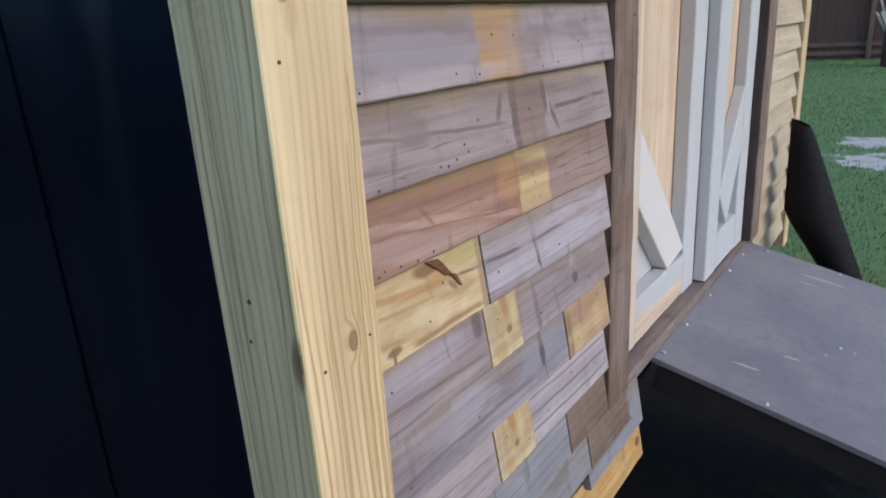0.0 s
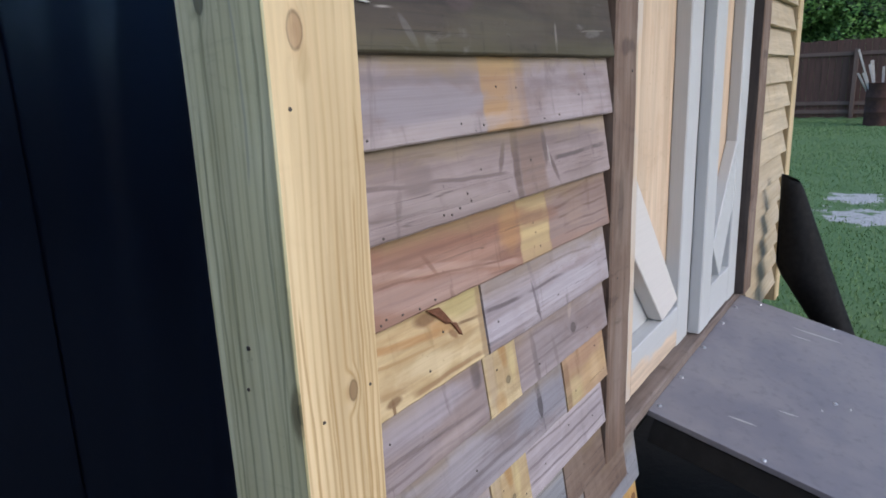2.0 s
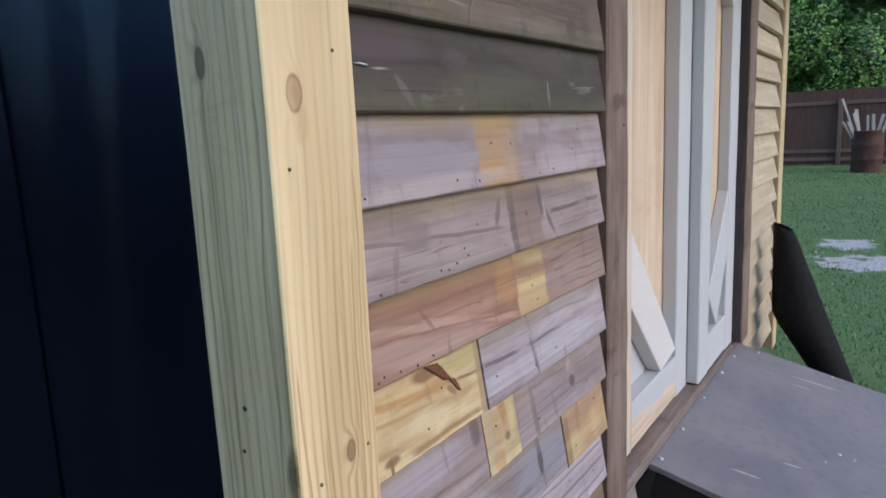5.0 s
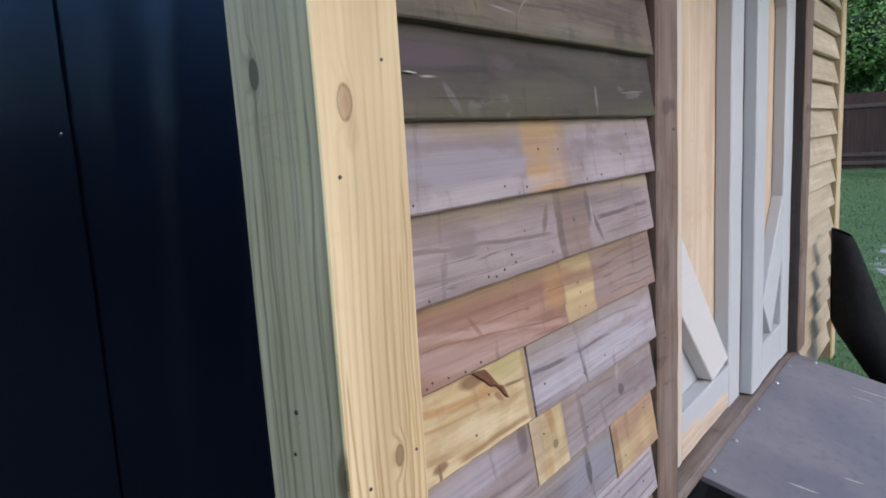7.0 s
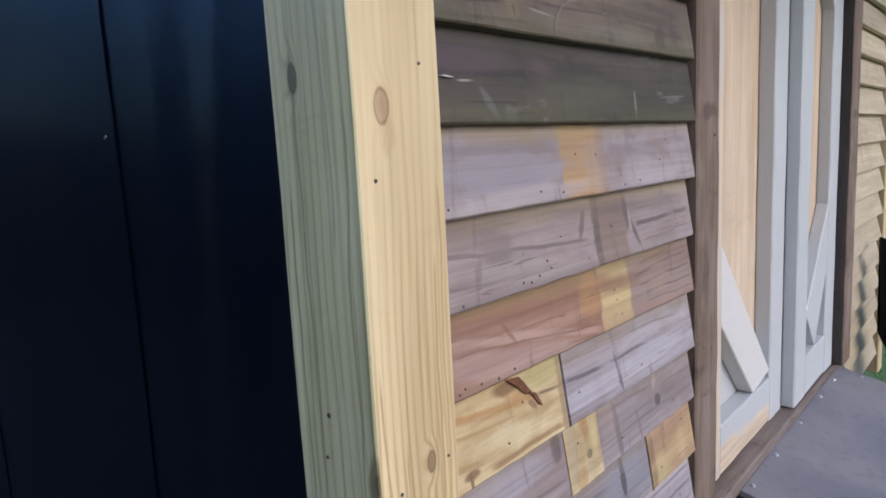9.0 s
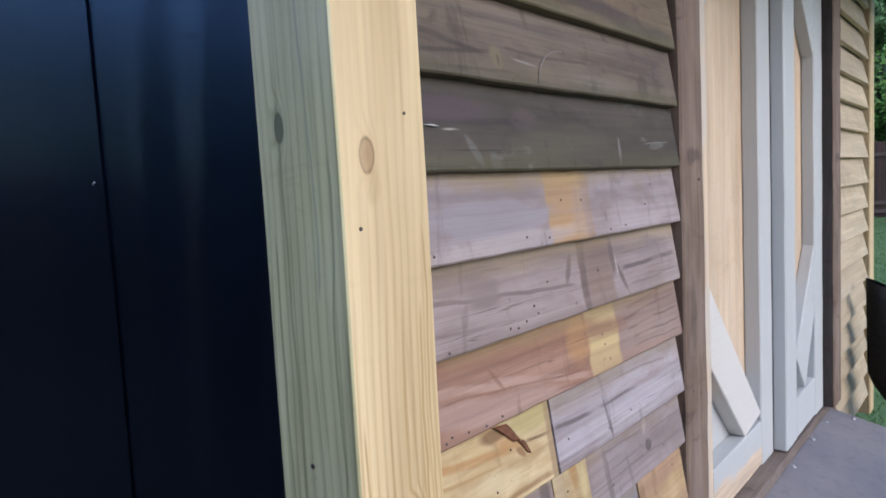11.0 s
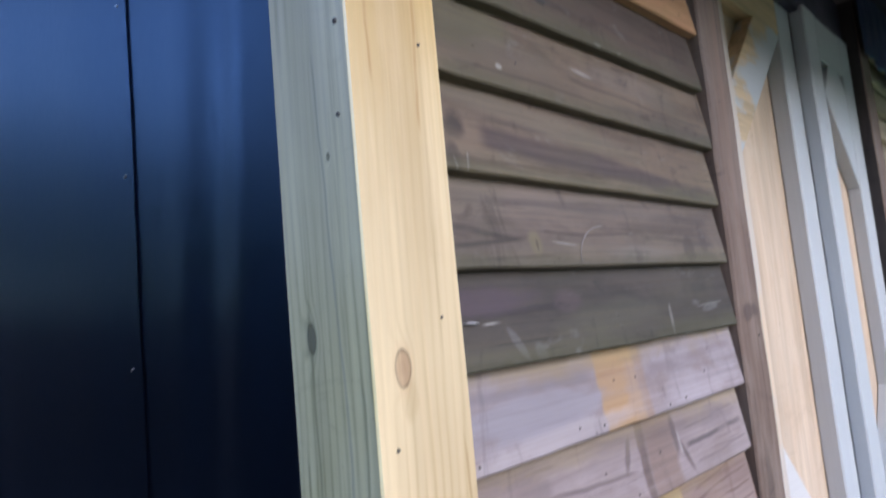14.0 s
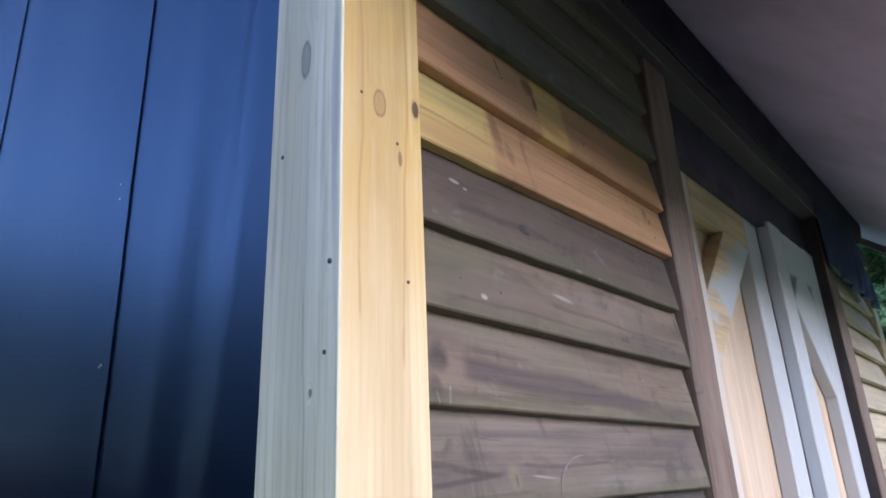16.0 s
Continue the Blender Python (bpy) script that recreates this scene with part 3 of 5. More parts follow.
def tree(x, y, height, spread, leaves, size, mat, seed, label, low=0.25):
    rnd = random.Random(seed)
    t = thing("tree", label, "tree", "trees past the fence", matrix=pose(x, y, 0))
    bm = bmesh.new()
    def limb(a, b, r0, r1, bend):
        pts = [a.lerp(b, i / 5) + Vector((rnd.uniform(-1, 1), rnd.uniform(-1, 1), 0)) * bend * math.sin(math.pi * i / 5) for i in range(6)]
        rows = []
        axis = (b - a).normalized()
        side = axis.orthogonal().normalized()
        up = axis.cross(side)
        for i, p in enumerate(pts):
            r = r0 + (r1 - r0) * i / 5
            rows.append([bm.verts.new(p + side * r * math.cos(q * 1.047) + up * r * math.sin(q * 1.047)) for q in range(6)])
        for r_a, r_b in zip(rows, rows[1:]):
            for q in range(6):
                bm.faces.new((r_a[q], r_a[(q + 1) % 6], r_b[(q + 1) % 6], r_b[q]))
    limb(Vector((0, 0, -0.1)), Vector((0.2, 0.1, height * 0.75)), 0.05 * height ** 0.7, 0.05, 0.15)
    tips = []
    for k in range(9):
        z = height * rnd.uniform(low, 0.7)
        a = rnd.uniform(0, 6.283)
        tip = Vector((math.cos(a) * spread * 0.7, math.sin(a) * spread * 0.7, min(height * 0.92, z + spread * rnd.uniform(0.3, 0.8))))
        limb(Vector((0.1, 0.05, z)), tip, 0.09, 0.02, 0.2)
        tips.append(tip)
    part("trunk", bm, M_BARK, t)
    verts, faces = [], []
    for k, tip in enumerate(tips + [Vector((0, 0, height * 0.85))]):
        for q in range(3):
            c = tip + Vector((rnd.uniform(-1, 1), rnd.uniform(-1, 1), rnd.uniform(-0.8, 0.7))) * spread * 0.35
            r = spread * rnd.uniform(0.22, 0.42)
            leaf_cloud(verts, faces, c, (r, r, r * 0.8), leaves // 30, size, rnd)
            leaf_cloud(verts, faces, c, (r * 0.8, r * 0.8, r * 0.65), leaves // 160, size * 3.2, rnd, 0.2)
    me = bpy.data.meshes.new("crown")
    me.from_pydata(verts, [], faces)
    me.materials.append(mat)
    crown = new("crown", me)
    crown.parent = t
    return t


tree(24.5, 4.2, 10.5, 3.6, 60000, 0.055, M_LEAF, 1, "tall leafy green tree behind the dark fence")
tree(27.0, -0.6, 12.0, 4.2, 60000, 0.06, M_LEAF, 2, "tall dark green tree behind the dark fence")
tree(25.5, 9.0, 9.5, 3.6, 5000, 0.15, M_LEAF, 3, "leafy green tree standing past the fence")
tree(31.0, 3.0, 13.5, 4.6, 40000, 0.08, M_LEAF, 4, "tall leafy tree in the row past the fence")
tree(28.0, -7.0, 11.0, 4.0, 4000, 0.18, M_LEAF, 5, "leafy green tree standing past the fence")


def vine_bush(x, y, z, radii, leaves, seed, label):
    rnd = random.Random(seed)
    verts, faces, inner, inner_faces = [], [], [], []
    for k in range(14):
        c = (rnd.uniform(-0.6, 0.6) * radii[0], rnd.uniform(-0.6, 0.6) * radii[1], radii[2] * rnd.uniform(0.1, 1.1))
        r = radii[2] * rnd.uniform(0.35, 0.6)
        leaf_cloud(verts, faces, c, (r, r, r), leaves // 14, 0.058, rnd, 0.7)
        # inner leaves take the dark leaf, which paints the shade inside the bush
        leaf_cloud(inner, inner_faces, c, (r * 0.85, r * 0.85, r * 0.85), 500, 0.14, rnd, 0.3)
    n = len(verts)
    me = bpy.data.meshes.new("bush")
    me.from_pydata(verts + inner, [], faces + [tuple(q + n for q in f) for f in inner_faces])
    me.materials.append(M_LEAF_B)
    me.materials.append(M_LEAF_SHADE)
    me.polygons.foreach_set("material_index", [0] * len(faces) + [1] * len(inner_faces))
    ob = new("bush", me)
    ob.matrix_basis = pose(x, y, z)
    tagged(ob, label, "bush")


vine_bush(21.4, 1.9, 0.0, (2.2, 1.9, 3.0), 44000, 8, "bright green vine-covered bush behind the fence")
vine_bush(21.3, 0.1, 0.0, (1.6, 1.5, 1.5), 22000, 10, "low green vine-covered bush behind the fence")
vine_bush(21.6, -1.8, 0.0, (1.8, 1.6, 1.7), 14000, 9, "dense green bush behind the dark fence")


def woods():
    """The tree line added to close the yard all round, far off; its unseen side darkens the sheets' reflection."""
    rnd = random.Random(12)
    verts, faces = [], []
    for k in range(90):
        a = 6.283 * k / 90 + rnd.uniform(-0.02, 0.02)
        r = rnd.uniform(42, 52)
        # from +y to -x, out of view, taller to dim what the sheets reflect
        h = rnd.uniform(7, 12) * (2.1 if 1.5 < a < 3.3 else 1.0)
        leaf_cloud(verts, faces, (math.cos(a) * r, math.sin(a) * r, h * 0.45), (2.6, 2.6, h * 0.55), 420 if h < 13 else 1600, 0.55, rnd, 0.5)
        leaf_cloud(verts, faces, (math.cos(a) * (r - 3), math.sin(a) * (r - 3), h * 0.24), (2.8, 2.8, h * 0.42), 900 if h > 13 else 300, 0.5, rnd, 0.2)
    me = bpy.data.meshes.new("woods")
    me.from_pydata(verts, [], faces)
    me.materials.append(M_LEAF_SHADE)
    tagged(new("woods", me), "far woods round the yard, unseen side raised to darken reflections", "woods", kind="stuff")


woods()


def thicket():
    """Close undergrowth between the fence and the trees."""
    rnd = random.Random(21)
    verts, faces = [], []
    for k in range(26):
        y, h = -9.0 + 0.85 * k, rnd.uniform(2.4, 3.4)
        leaf_cloud(verts, faces, (rnd.uniform(24.5, 27.0), y, h * 0.95), (1.5, 1.5, h * 1.15), 1500, 0.20, rnd, 0.25)
    me = bpy.data.meshes.new("thicket")
    me.from_pydata(verts, [], faces)
    me.materials.append(M_LEAF)
    tagged(new("thicket", me), "dense green undergrowth behind the board fence", "undergrowth", kind="stuff")


thicket()


def burn_barrel():
    t = thing("burn_barrel", "rusty brown steel drum on the lawn near the fence", "barrel", matrix=pose(16.35, 0.28, 0.0))
    bm = bmesh.new()
    prof = [(0.0, 0.0), (0.28, 0.0), (0.292, 0.012), (0.286, 0.03), (0.286, 0.27), (0.297, 0.29), (0.286, 0.31), (0.286, 0.56), (0.297, 0.58), (0.286, 0.60), (0.286, 0.85), (0.295, 0.865), (0.292, 0.88), (0.275, 0.88), (0.272, 0.3), (0.0, 0.3)]
    rows = [[bm.verts.new((r * math.cos(6.283 * k / 32), r * math.sin(6.283 * k / 32), z)) for k in range(32)] for r, z in prof if r > 0]
    for a, b in zip(rows, rows[1:]):
        for k in range(32):
            bm.faces.new((a[k], a[(k + 1) % 32], b[(k + 1) % 32], b[k]))
    bm.faces.new(rows[0][::-1])
    bm.faces.new(rows[-1])
    bmesh.ops.recalc_face_normals(bm, faces=bm.faces)
    shade_smooth(part("drum", bm, M_RUST, t))
    rnd = random.Random(5)
    for k, (px, py, length, tilt, turn, w) in enumerate(((0.0, 0.12, 1.30, 17, 90, 0.06), (0.0, 0.14, 1.02, 8, 100, 0.09), (-0.08, 0.05, 0.96, 14, 90, 0.08), (0.05, -0.02, 0.92, -12, 85, 0.09), (0.0, -0.10, 1.10, -14, 95, 0.07), (0.1, 0.1, 0.86, 26, 80, 0.06), (-0.1, 0.0, 0.84, -20, 92, 0.08), (-0.05, -0.12, 0.9, 3, 88, 0.10), (-0.12, 0.10, 0.82, 20, 90, 0.07), (0.05, 0.02, 0.88, 2, 90, 0.08))):
        ob = mesh_object("scrap_board", plank(length, w * 0.62, 0.025, 3, 0.003, 0.002, k), M_SCRAP)
        ob.matrix_basis = pose(16.35 + px, 0.28 + py * 0.8, 0.31, 0, 0, 0) @ pose(0, 0, 0, tilt * -1.1, 0, 0) @ upright(0, 0, 0) @ pose(0, 0, 0, turn, 0, 0)
        tagged(ob, "pale broken scrap board sticking out of a drum", "board", "scrap boards in the drum")


burn_barrel()

# ---- shed: core, floor, roof ----
SHED_D = 2.30
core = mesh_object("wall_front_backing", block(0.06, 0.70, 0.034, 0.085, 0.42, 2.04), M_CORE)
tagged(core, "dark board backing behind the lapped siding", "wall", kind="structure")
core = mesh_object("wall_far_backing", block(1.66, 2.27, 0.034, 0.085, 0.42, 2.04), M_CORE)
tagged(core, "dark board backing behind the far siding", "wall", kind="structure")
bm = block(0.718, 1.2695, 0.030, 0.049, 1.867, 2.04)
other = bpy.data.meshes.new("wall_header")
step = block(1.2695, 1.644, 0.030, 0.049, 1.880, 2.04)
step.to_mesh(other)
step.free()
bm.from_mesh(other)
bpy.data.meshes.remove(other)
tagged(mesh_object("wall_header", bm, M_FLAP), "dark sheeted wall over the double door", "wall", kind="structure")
ROOF_SLOPE = 0.80
EAVE_Y, RIDGE_Y = -0.42, 1.15


def roof_z(y):
    """Height of the roof's underside over y, on either slope."""
    return 2.13 + ROOF_SLOPE * (y if y < RIDGE_Y else 2 * RIDGE_Y - y)


def gable_wall(name, x0, x1, mat, label):
    bm = bmesh.new()
    prof = [(0.095, 0.42), (SHED_D, 0.42), (SHED_D, roof_z(SHED_D) - 0.006), (RIDGE_Y, roof_z(RIDGE_Y) - 0.006), (0.095, roof_z(0.095) - 0.006)]
    a = [bm.verts.new((x0, y, z)) for y, z in prof]
    b = [bm.verts.new((x1, y, z)) for y, z in prof]
    bm.faces.new(a)
    bm.faces.new(b[::-1])
    for k in range(5):
        bm.faces.new((a[k], b[k], b[(k + 1) % 5], a[(k + 1) % 5]))
    bmesh.ops.recalc_face_normals(bm, faces=bm.faces)
    tagged(mesh_object(name, bm, mat), label, "wall", kind="structure")


gable_wall("wall_side", 0.10, 0.13, M_CORE, "dark shed side wall under plastic sheeting")
gable_wall("wall_end", 2.24, 2.275, M_FAR_SIDING, "pine end wall of the shed")
tagged(mesh_object("wall_back", block(0.132, 2.238, SHED_D - 0.05, SHED_D, 0.42, roof_z(SHED_D) - 0.008), M_CORE), "dark back wall of the shed", "wall", kind="structure")
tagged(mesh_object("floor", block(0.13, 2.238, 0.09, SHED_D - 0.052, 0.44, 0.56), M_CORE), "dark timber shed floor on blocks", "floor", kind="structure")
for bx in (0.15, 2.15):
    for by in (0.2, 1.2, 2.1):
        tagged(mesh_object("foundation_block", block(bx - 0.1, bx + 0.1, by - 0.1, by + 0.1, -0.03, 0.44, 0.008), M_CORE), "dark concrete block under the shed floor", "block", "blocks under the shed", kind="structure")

# roof: two slopes, the near one hangs over the ramp
def roof_slab(name, y0, y1, z0, z1, x0, x1, thick, mat, label):
    bm = bmesh.new()
    n = 14
    top, bot = [], []
    for i in range(n + 1):
        x = x0 + (x1 - x0) * i / n
        sag = 0.004 * math.sin(i * 1.3)
        bot.append([bm.verts.new((x, y0, z0 + sag)), bm.verts.new((x, y1, z1 + sag))])
        top.append([bm.verts.new((x, y0, z0 + sag + thick)), bm.verts.new((x, y1, z1 + sag + thick))])
    for i in range(n):
        bm.faces.new((bot[i][0], bot[i][1], bot[i + 1][1], bot[i + 1][0]))
        bm.faces.new((top[i][0], top[i + 1][0], top[i + 1][1], top[i][1]))
        bm.faces.new((bot[i][0], bot[i + 1][0], top[i + 1][0], top[i][0]))
        bm.faces.new((bot[i][1], top[i][1], top[i + 1][1], bot[i + 1][1]))
    for i in (0, n):
        bm.faces.new((bot[i][0], top[i][0], top[i][1], bot[i][1]))
    bmesh.ops.recalc_face_normals(bm, faces=bm.faces)
    return tagged(mesh_object(name, bm, mat), label, "roof", kind="structure")


roof_slab("roof_front", EAVE_Y, RIDGE_Y, roof_z(EAVE_Y), roof_z(RIDGE_Y), 0.02, 2.445, 0.015, M_SOFFIT, "dark sheathing board roof hanging over the ramp")
roof_slab("roof_back", SHED_D + 0.3, RIDGE_Y + 0.004, roof_z(SHED_D + 0.3), roof_z(RIDGE_Y), 0.02, 2.445, 0.015, M_SOFFIT, "dark back slope of the shed roof")
bm = plank(2.26, 0.05, 0.07, 14, 0.003, 0.001, 4)
tagged(mesh_object("roof_plate", bm, M_BEAM, pose(0.04, -0.012, 1.985)), "brown timber plate under the roof edge", "beam", kind="structure")
bm = bmesh.new()
for x0, x1 in ((2.446, 2.464),):
    a = [(x0, EAVE_Y, roof_z(EAVE_Y) - 0.03), (x0, 0.6, roof_z(0.6) - 0.03), (x0, 0.6, roof_z(0.6) - 0.002), (x0, EAVE_Y, roof_z(EAVE_Y) - 0.002)]
    lo = [bm.verts.new(p) for p in a]
    hi = [bm.verts.new((x1, p[1], p[2])) for p in a]
    bm.faces.new(lo)
    bm.faces.new(hi[::-1])
    for k in range(4):
        bm.faces.new((lo[k], hi[k], hi[(k + 1) % 4], lo[(k + 1) % 4]))
bmesh.ops.recalc_face_normals(bm, faces=bm.faces)
tagged(mesh_object("rake_trim", bm, M_BEAM), "narrow brown board along the roof's sloping end", "trim", kind="structure")


# ---- black plastic: the side sheets and the flap over the door ----
def side_sheet(y0, y1, seed, label, offset, lip=0.0, staples=()):
    rnd = random.Random(seed)
    bm = bmesh.new()
    ny, nz = 60, 48
    grid = []
    for i in range(ny + 1):
        u = i / ny
        y = y0 + (y1 - y0) * u
        col = []
        for k in range(nz + 1):
            w = k / nz
            z = 0.03 + (min(roof_z(y) - 0.012, 2.9) - 0.03) * w
            fold = 0.003 * math.sin(y * 16 + 1.2 * math.sin(z * 0.9 + 1)) * (0.4 + 0.6 * noise.noise(Vector((y * 3, z * 0.5, 1))))
            fold += 0.003 * noise.noise(Vector((y * 5, z * 0.8, 5)))
            near = max(0.0, 1 - (y - 0.09) / 0.35)
            fold += 0.010 * near * math.sin((y + 0.10 * (z - 1.3)) * 44)
            curl = lip * max(0.0, 1 - (y - y0) / 0.05) * (0.75 + 0.5 * noise.noise(Vector((0, z * 2.5, seed))))
            yy = y + (0.010 * math.sin(z * 2.1 + seed) + 0.006 * noise.noise(Vector((seed, z * 3.1, 0)))) * (1 - u)
            col.append(bm.verts.new((0.052 + offset + fold - curl, max(yy, 0.094), z)))
        grid.append(col)
    for a, b in zip(grid, grid[1:]):
        for k in range(nz):
            bm.faces.new((a[k], b[k], b[k + 1], a[k + 1]))
    bmesh.ops.solidify(bm, geom=bm.faces[:], thickness=0.0006)
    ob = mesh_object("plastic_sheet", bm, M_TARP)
    shade_smooth(ob)
    ob.data.set_sharp_from_angle(angle=radians(40))
    tagged(ob, label, "plastic sheet", "black sheets on the side wall")
    for y, z in staples:
        part("staple", block(-0.0012, 0.0012, -0.0035, 0.0035, -0.0011, 0.0011, 0.0005), M_STEEL, ob, "small bright staple", pose(0.0445 + offset, y, z, rnd.uniform(-30, 30), 0, 0))


STAPLES = ((0.503, 1.734), (0.500, 1.712), (0.495, 1.490), (0.497, 1.255))
side_sheet(0.095, 0.56, 1, "black glossy plastic sheet hung in soft folds beside the post", 0.0)
side_sheet(0.498, 1.25, 2, "black glossy plastic sheet with a loose vertical edge", -0.002, 0.0006, STAPLES)
side_sheet(1.185, 2.30, 3, "black glossy plastic sheet at the back of the side wall", -0.004, 0.0006)


def roof_flap():
    """The end of the roof sheet, hanging in loose folds over the far siding."""
    bm = bmesh.new()
    nx, nz = 64, 20
    grid = []
    for i in range(nx + 1):
        u = i / nx
        col = []
        for k in range(nz + 1):
            w = k / nz
            x = 1.630 + 0.50 * u + 0.03 * (1 - w) * u
            low = 1.842 - 0.040 * u + 0.003 * math.sin(u * 17)
            z = low + (2.075 - low) * w
            loose = (1 - w) * min(1.0, 0.25 + u)
            y = -0.016 + 0.007 * loose * math.sin(u * 30 + 4 * w) + 0.004 * loose * math.sin(u * 71 - 6 * w) - 0.012 * loose * u
            col.append(bm.verts.new((x, y, z)))
        grid.append(col)
    for a, b in zip(grid, grid[1:]):
        for k in range(nz):
            bm.faces.new((a[k], b[k], b[k + 1], a[k + 1]))
    bmesh.ops.solidify(bm, geom=bm.faces[:], thickness=0.0015)
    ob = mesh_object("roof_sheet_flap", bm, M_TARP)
    shade_smooth(ob)
    tagged(ob, "black plastic flap hanging in folds from the roof edge", "plastic sheet")


def roof_tuck():
    """The sheet bunched along the line where the roof boards meet the wall."""
    bm = bmesh.new()
    nx, nz = 120, 10
    grid = []
    for i in range(nx + 1):
        x = 0.095 + 2.09 * i / nx
        col = []
        for k in range(nz + 1):
            w = k / nz
            bulge = math.sin(math.pi * w) * (0.004 + 0.004 * noise.noise(Vector((x * 4, w, 2))))
            y = -0.015 - 0.020 * w - bulge
            z = 2.030 + (roof_z(-0.035) - 0.006 - 2.030) * w - 0.006 * noise.noise(Vector((x * 7, w * 2, 8))) * math.sin(math.pi * w)
            col.append(bm.verts.new((x, y, z)))
        grid.append(col)
    for a, b in zip(grid, grid[1:]):
        for k in range(nz):
            bm.faces.new((a[k], b[k], b[k + 1], a[k + 1]))
    bmesh.ops.solidify(bm, geom=bm.faces[:], thickness=0.0015)
    ob = mesh_object("roof_sheet_tuck", bm, M_FLAP)
    shade_smooth(ob)
    tagged(ob, "dark blue-black plastic bunched along the roof's wall line", "plastic sheet")


roof_flap()
roof_tuck()
# ---- corner post ----
def corner_post():
    bm = bmesh.new()
    n = 60
    z0, z1 = 0.40, 2.02
    w, d, e = 0.089, 0.092, 0.0013
    sec = [(e, 0), (w - e, 0), (w, e), (w, d - e), (w - e, d), (e, d), (0, d - e), (0, e)]
    rows = []
    for i in range(n + 1):
        t = i / n
        wav = 0.0006 * noise.noise(Vector((t * 9, 0, 0)))
        rows.append([bm.verts.new((z0 + (z1 - z0) * t - 0.40, y + wav, -(x + 0.0006 * noise.noise(Vector((t * 11, x * 40, 3)))))) for x, y in sec])
    for a, b in zip(rows, rows[1:]):
        for k in range(8):
            f = bm.faces.new((a[k], a[(k + 1) % 8], b[(k + 1) % 8], b[k]))
            f.material_index = 1 if k in (6, 7) else 0
    bm.faces.new(rows[0])
    bm.faces.new(rows[-1])
    bmesh.ops.recalc_face_normals(bm, faces=bm.faces)
    post = thing("corner_post", "square treated pine corner post, yellow front and greenish side", "post", matrix=Matrix.Translation((0, 0, 0.40)) @ Matrix(((0, 0, -1, 0), (0, 1, 0, 0), (1, 0, 0, 0), (0, 0, 0, 1))))
    body = part("timber", bm, [M_POST_FRONT, M_POST_SIDE], post)
    # nails on the front: height over the foot, distance from the outer corner
    for h, x, r in ((0.80, 0.016, 0.0024), (0.562, 0.022, 0.0022), (0.572, 0.077, 0.0019), (0.883, 0.067, 0.0021), (1.086, 0.068, 0.0021), (1.203, 0.059, 0.0021), (1.235, 0.020, 0.0021)):
        nail(post, h, -x, r * 0.75, -0.0003)
    for h, y, r in ((0.621, 0.052, 0.0024), (0.585, 0.058, 0.0018), (1.026, 0.015, 0.0020), (1.091, 0.011, 0.0024), (1.197, 0.074, 0.0020)):
        ob = nail(post, h, 0, r, 0)
        ob.matrix_basis = pose(h, y, 0.0003) @ Matrix.Diagonal((r, r, r, 1))
    return post


corner_post()

# ---- lapped siding, left of the doors ----


def siding_wall(name, label):
    return thing(name, label, "siding", kind="structure")


near_siding = siding_wall("wall_front_near", "lapped siding of reclaimed boards between post and door")
TILT_DEG = math.degrees(math.atan2(0.014, 0.086))


def lap(wall, name, x0, x1, zl, zr, mat, label="", height=0.089, seed=0, depth=0.013, nails=(), proud=0.0, tilt=None):
    """One lapped board with its lower edge at zl (at x0) and zr (at x1); the foot stands proud, the head tucks under the next."""
    ang = -math.degrees(math.atan2(zr - zl, x1 - x0))
    bm = plank(x1 - x0, height, depth, 18, 0.0016, 0.0005, seed)
    m = pose(x0, 0.0035 - proud, zl) @ pose(0, 0, 0, 0, ang, 0) @ pose(0, 0, 0, -(tilt or TILT_DEG), 0, 0)
    ob = part(name, bm, mat, wall, label, m)
    for nx, nz in nails:
        nail(ob, nx - x0, nz)
    return ob


def bw(name, pal, seed, stain=None, **more):
    early, late = pal
    lum = early[0]
    if stain:
        st = stain
    elif lum < 0.21:
        st = tuple(1.35 * a for a in early)
    elif lum < 0.5:
        st = (min(1, early[0] * 1.22), min(1, early[1] * 1.25), min(1, early[2] * 1.3)) if seed % 2 else (late[0] * 1.05, late[1] * 0.95, late[2] * 0.85)
    else:
        st = (0.42, 0.25, 0.10)
    more.setdefault("stain_amount", 0.65)
    more.setdefault("sharp", 4.0)
    more.setdefault("ochre", 0.35 if early[0] < 0.45 else 0.0)
    return wood(name, early, late, st, seed=seed, rand=False, **more)


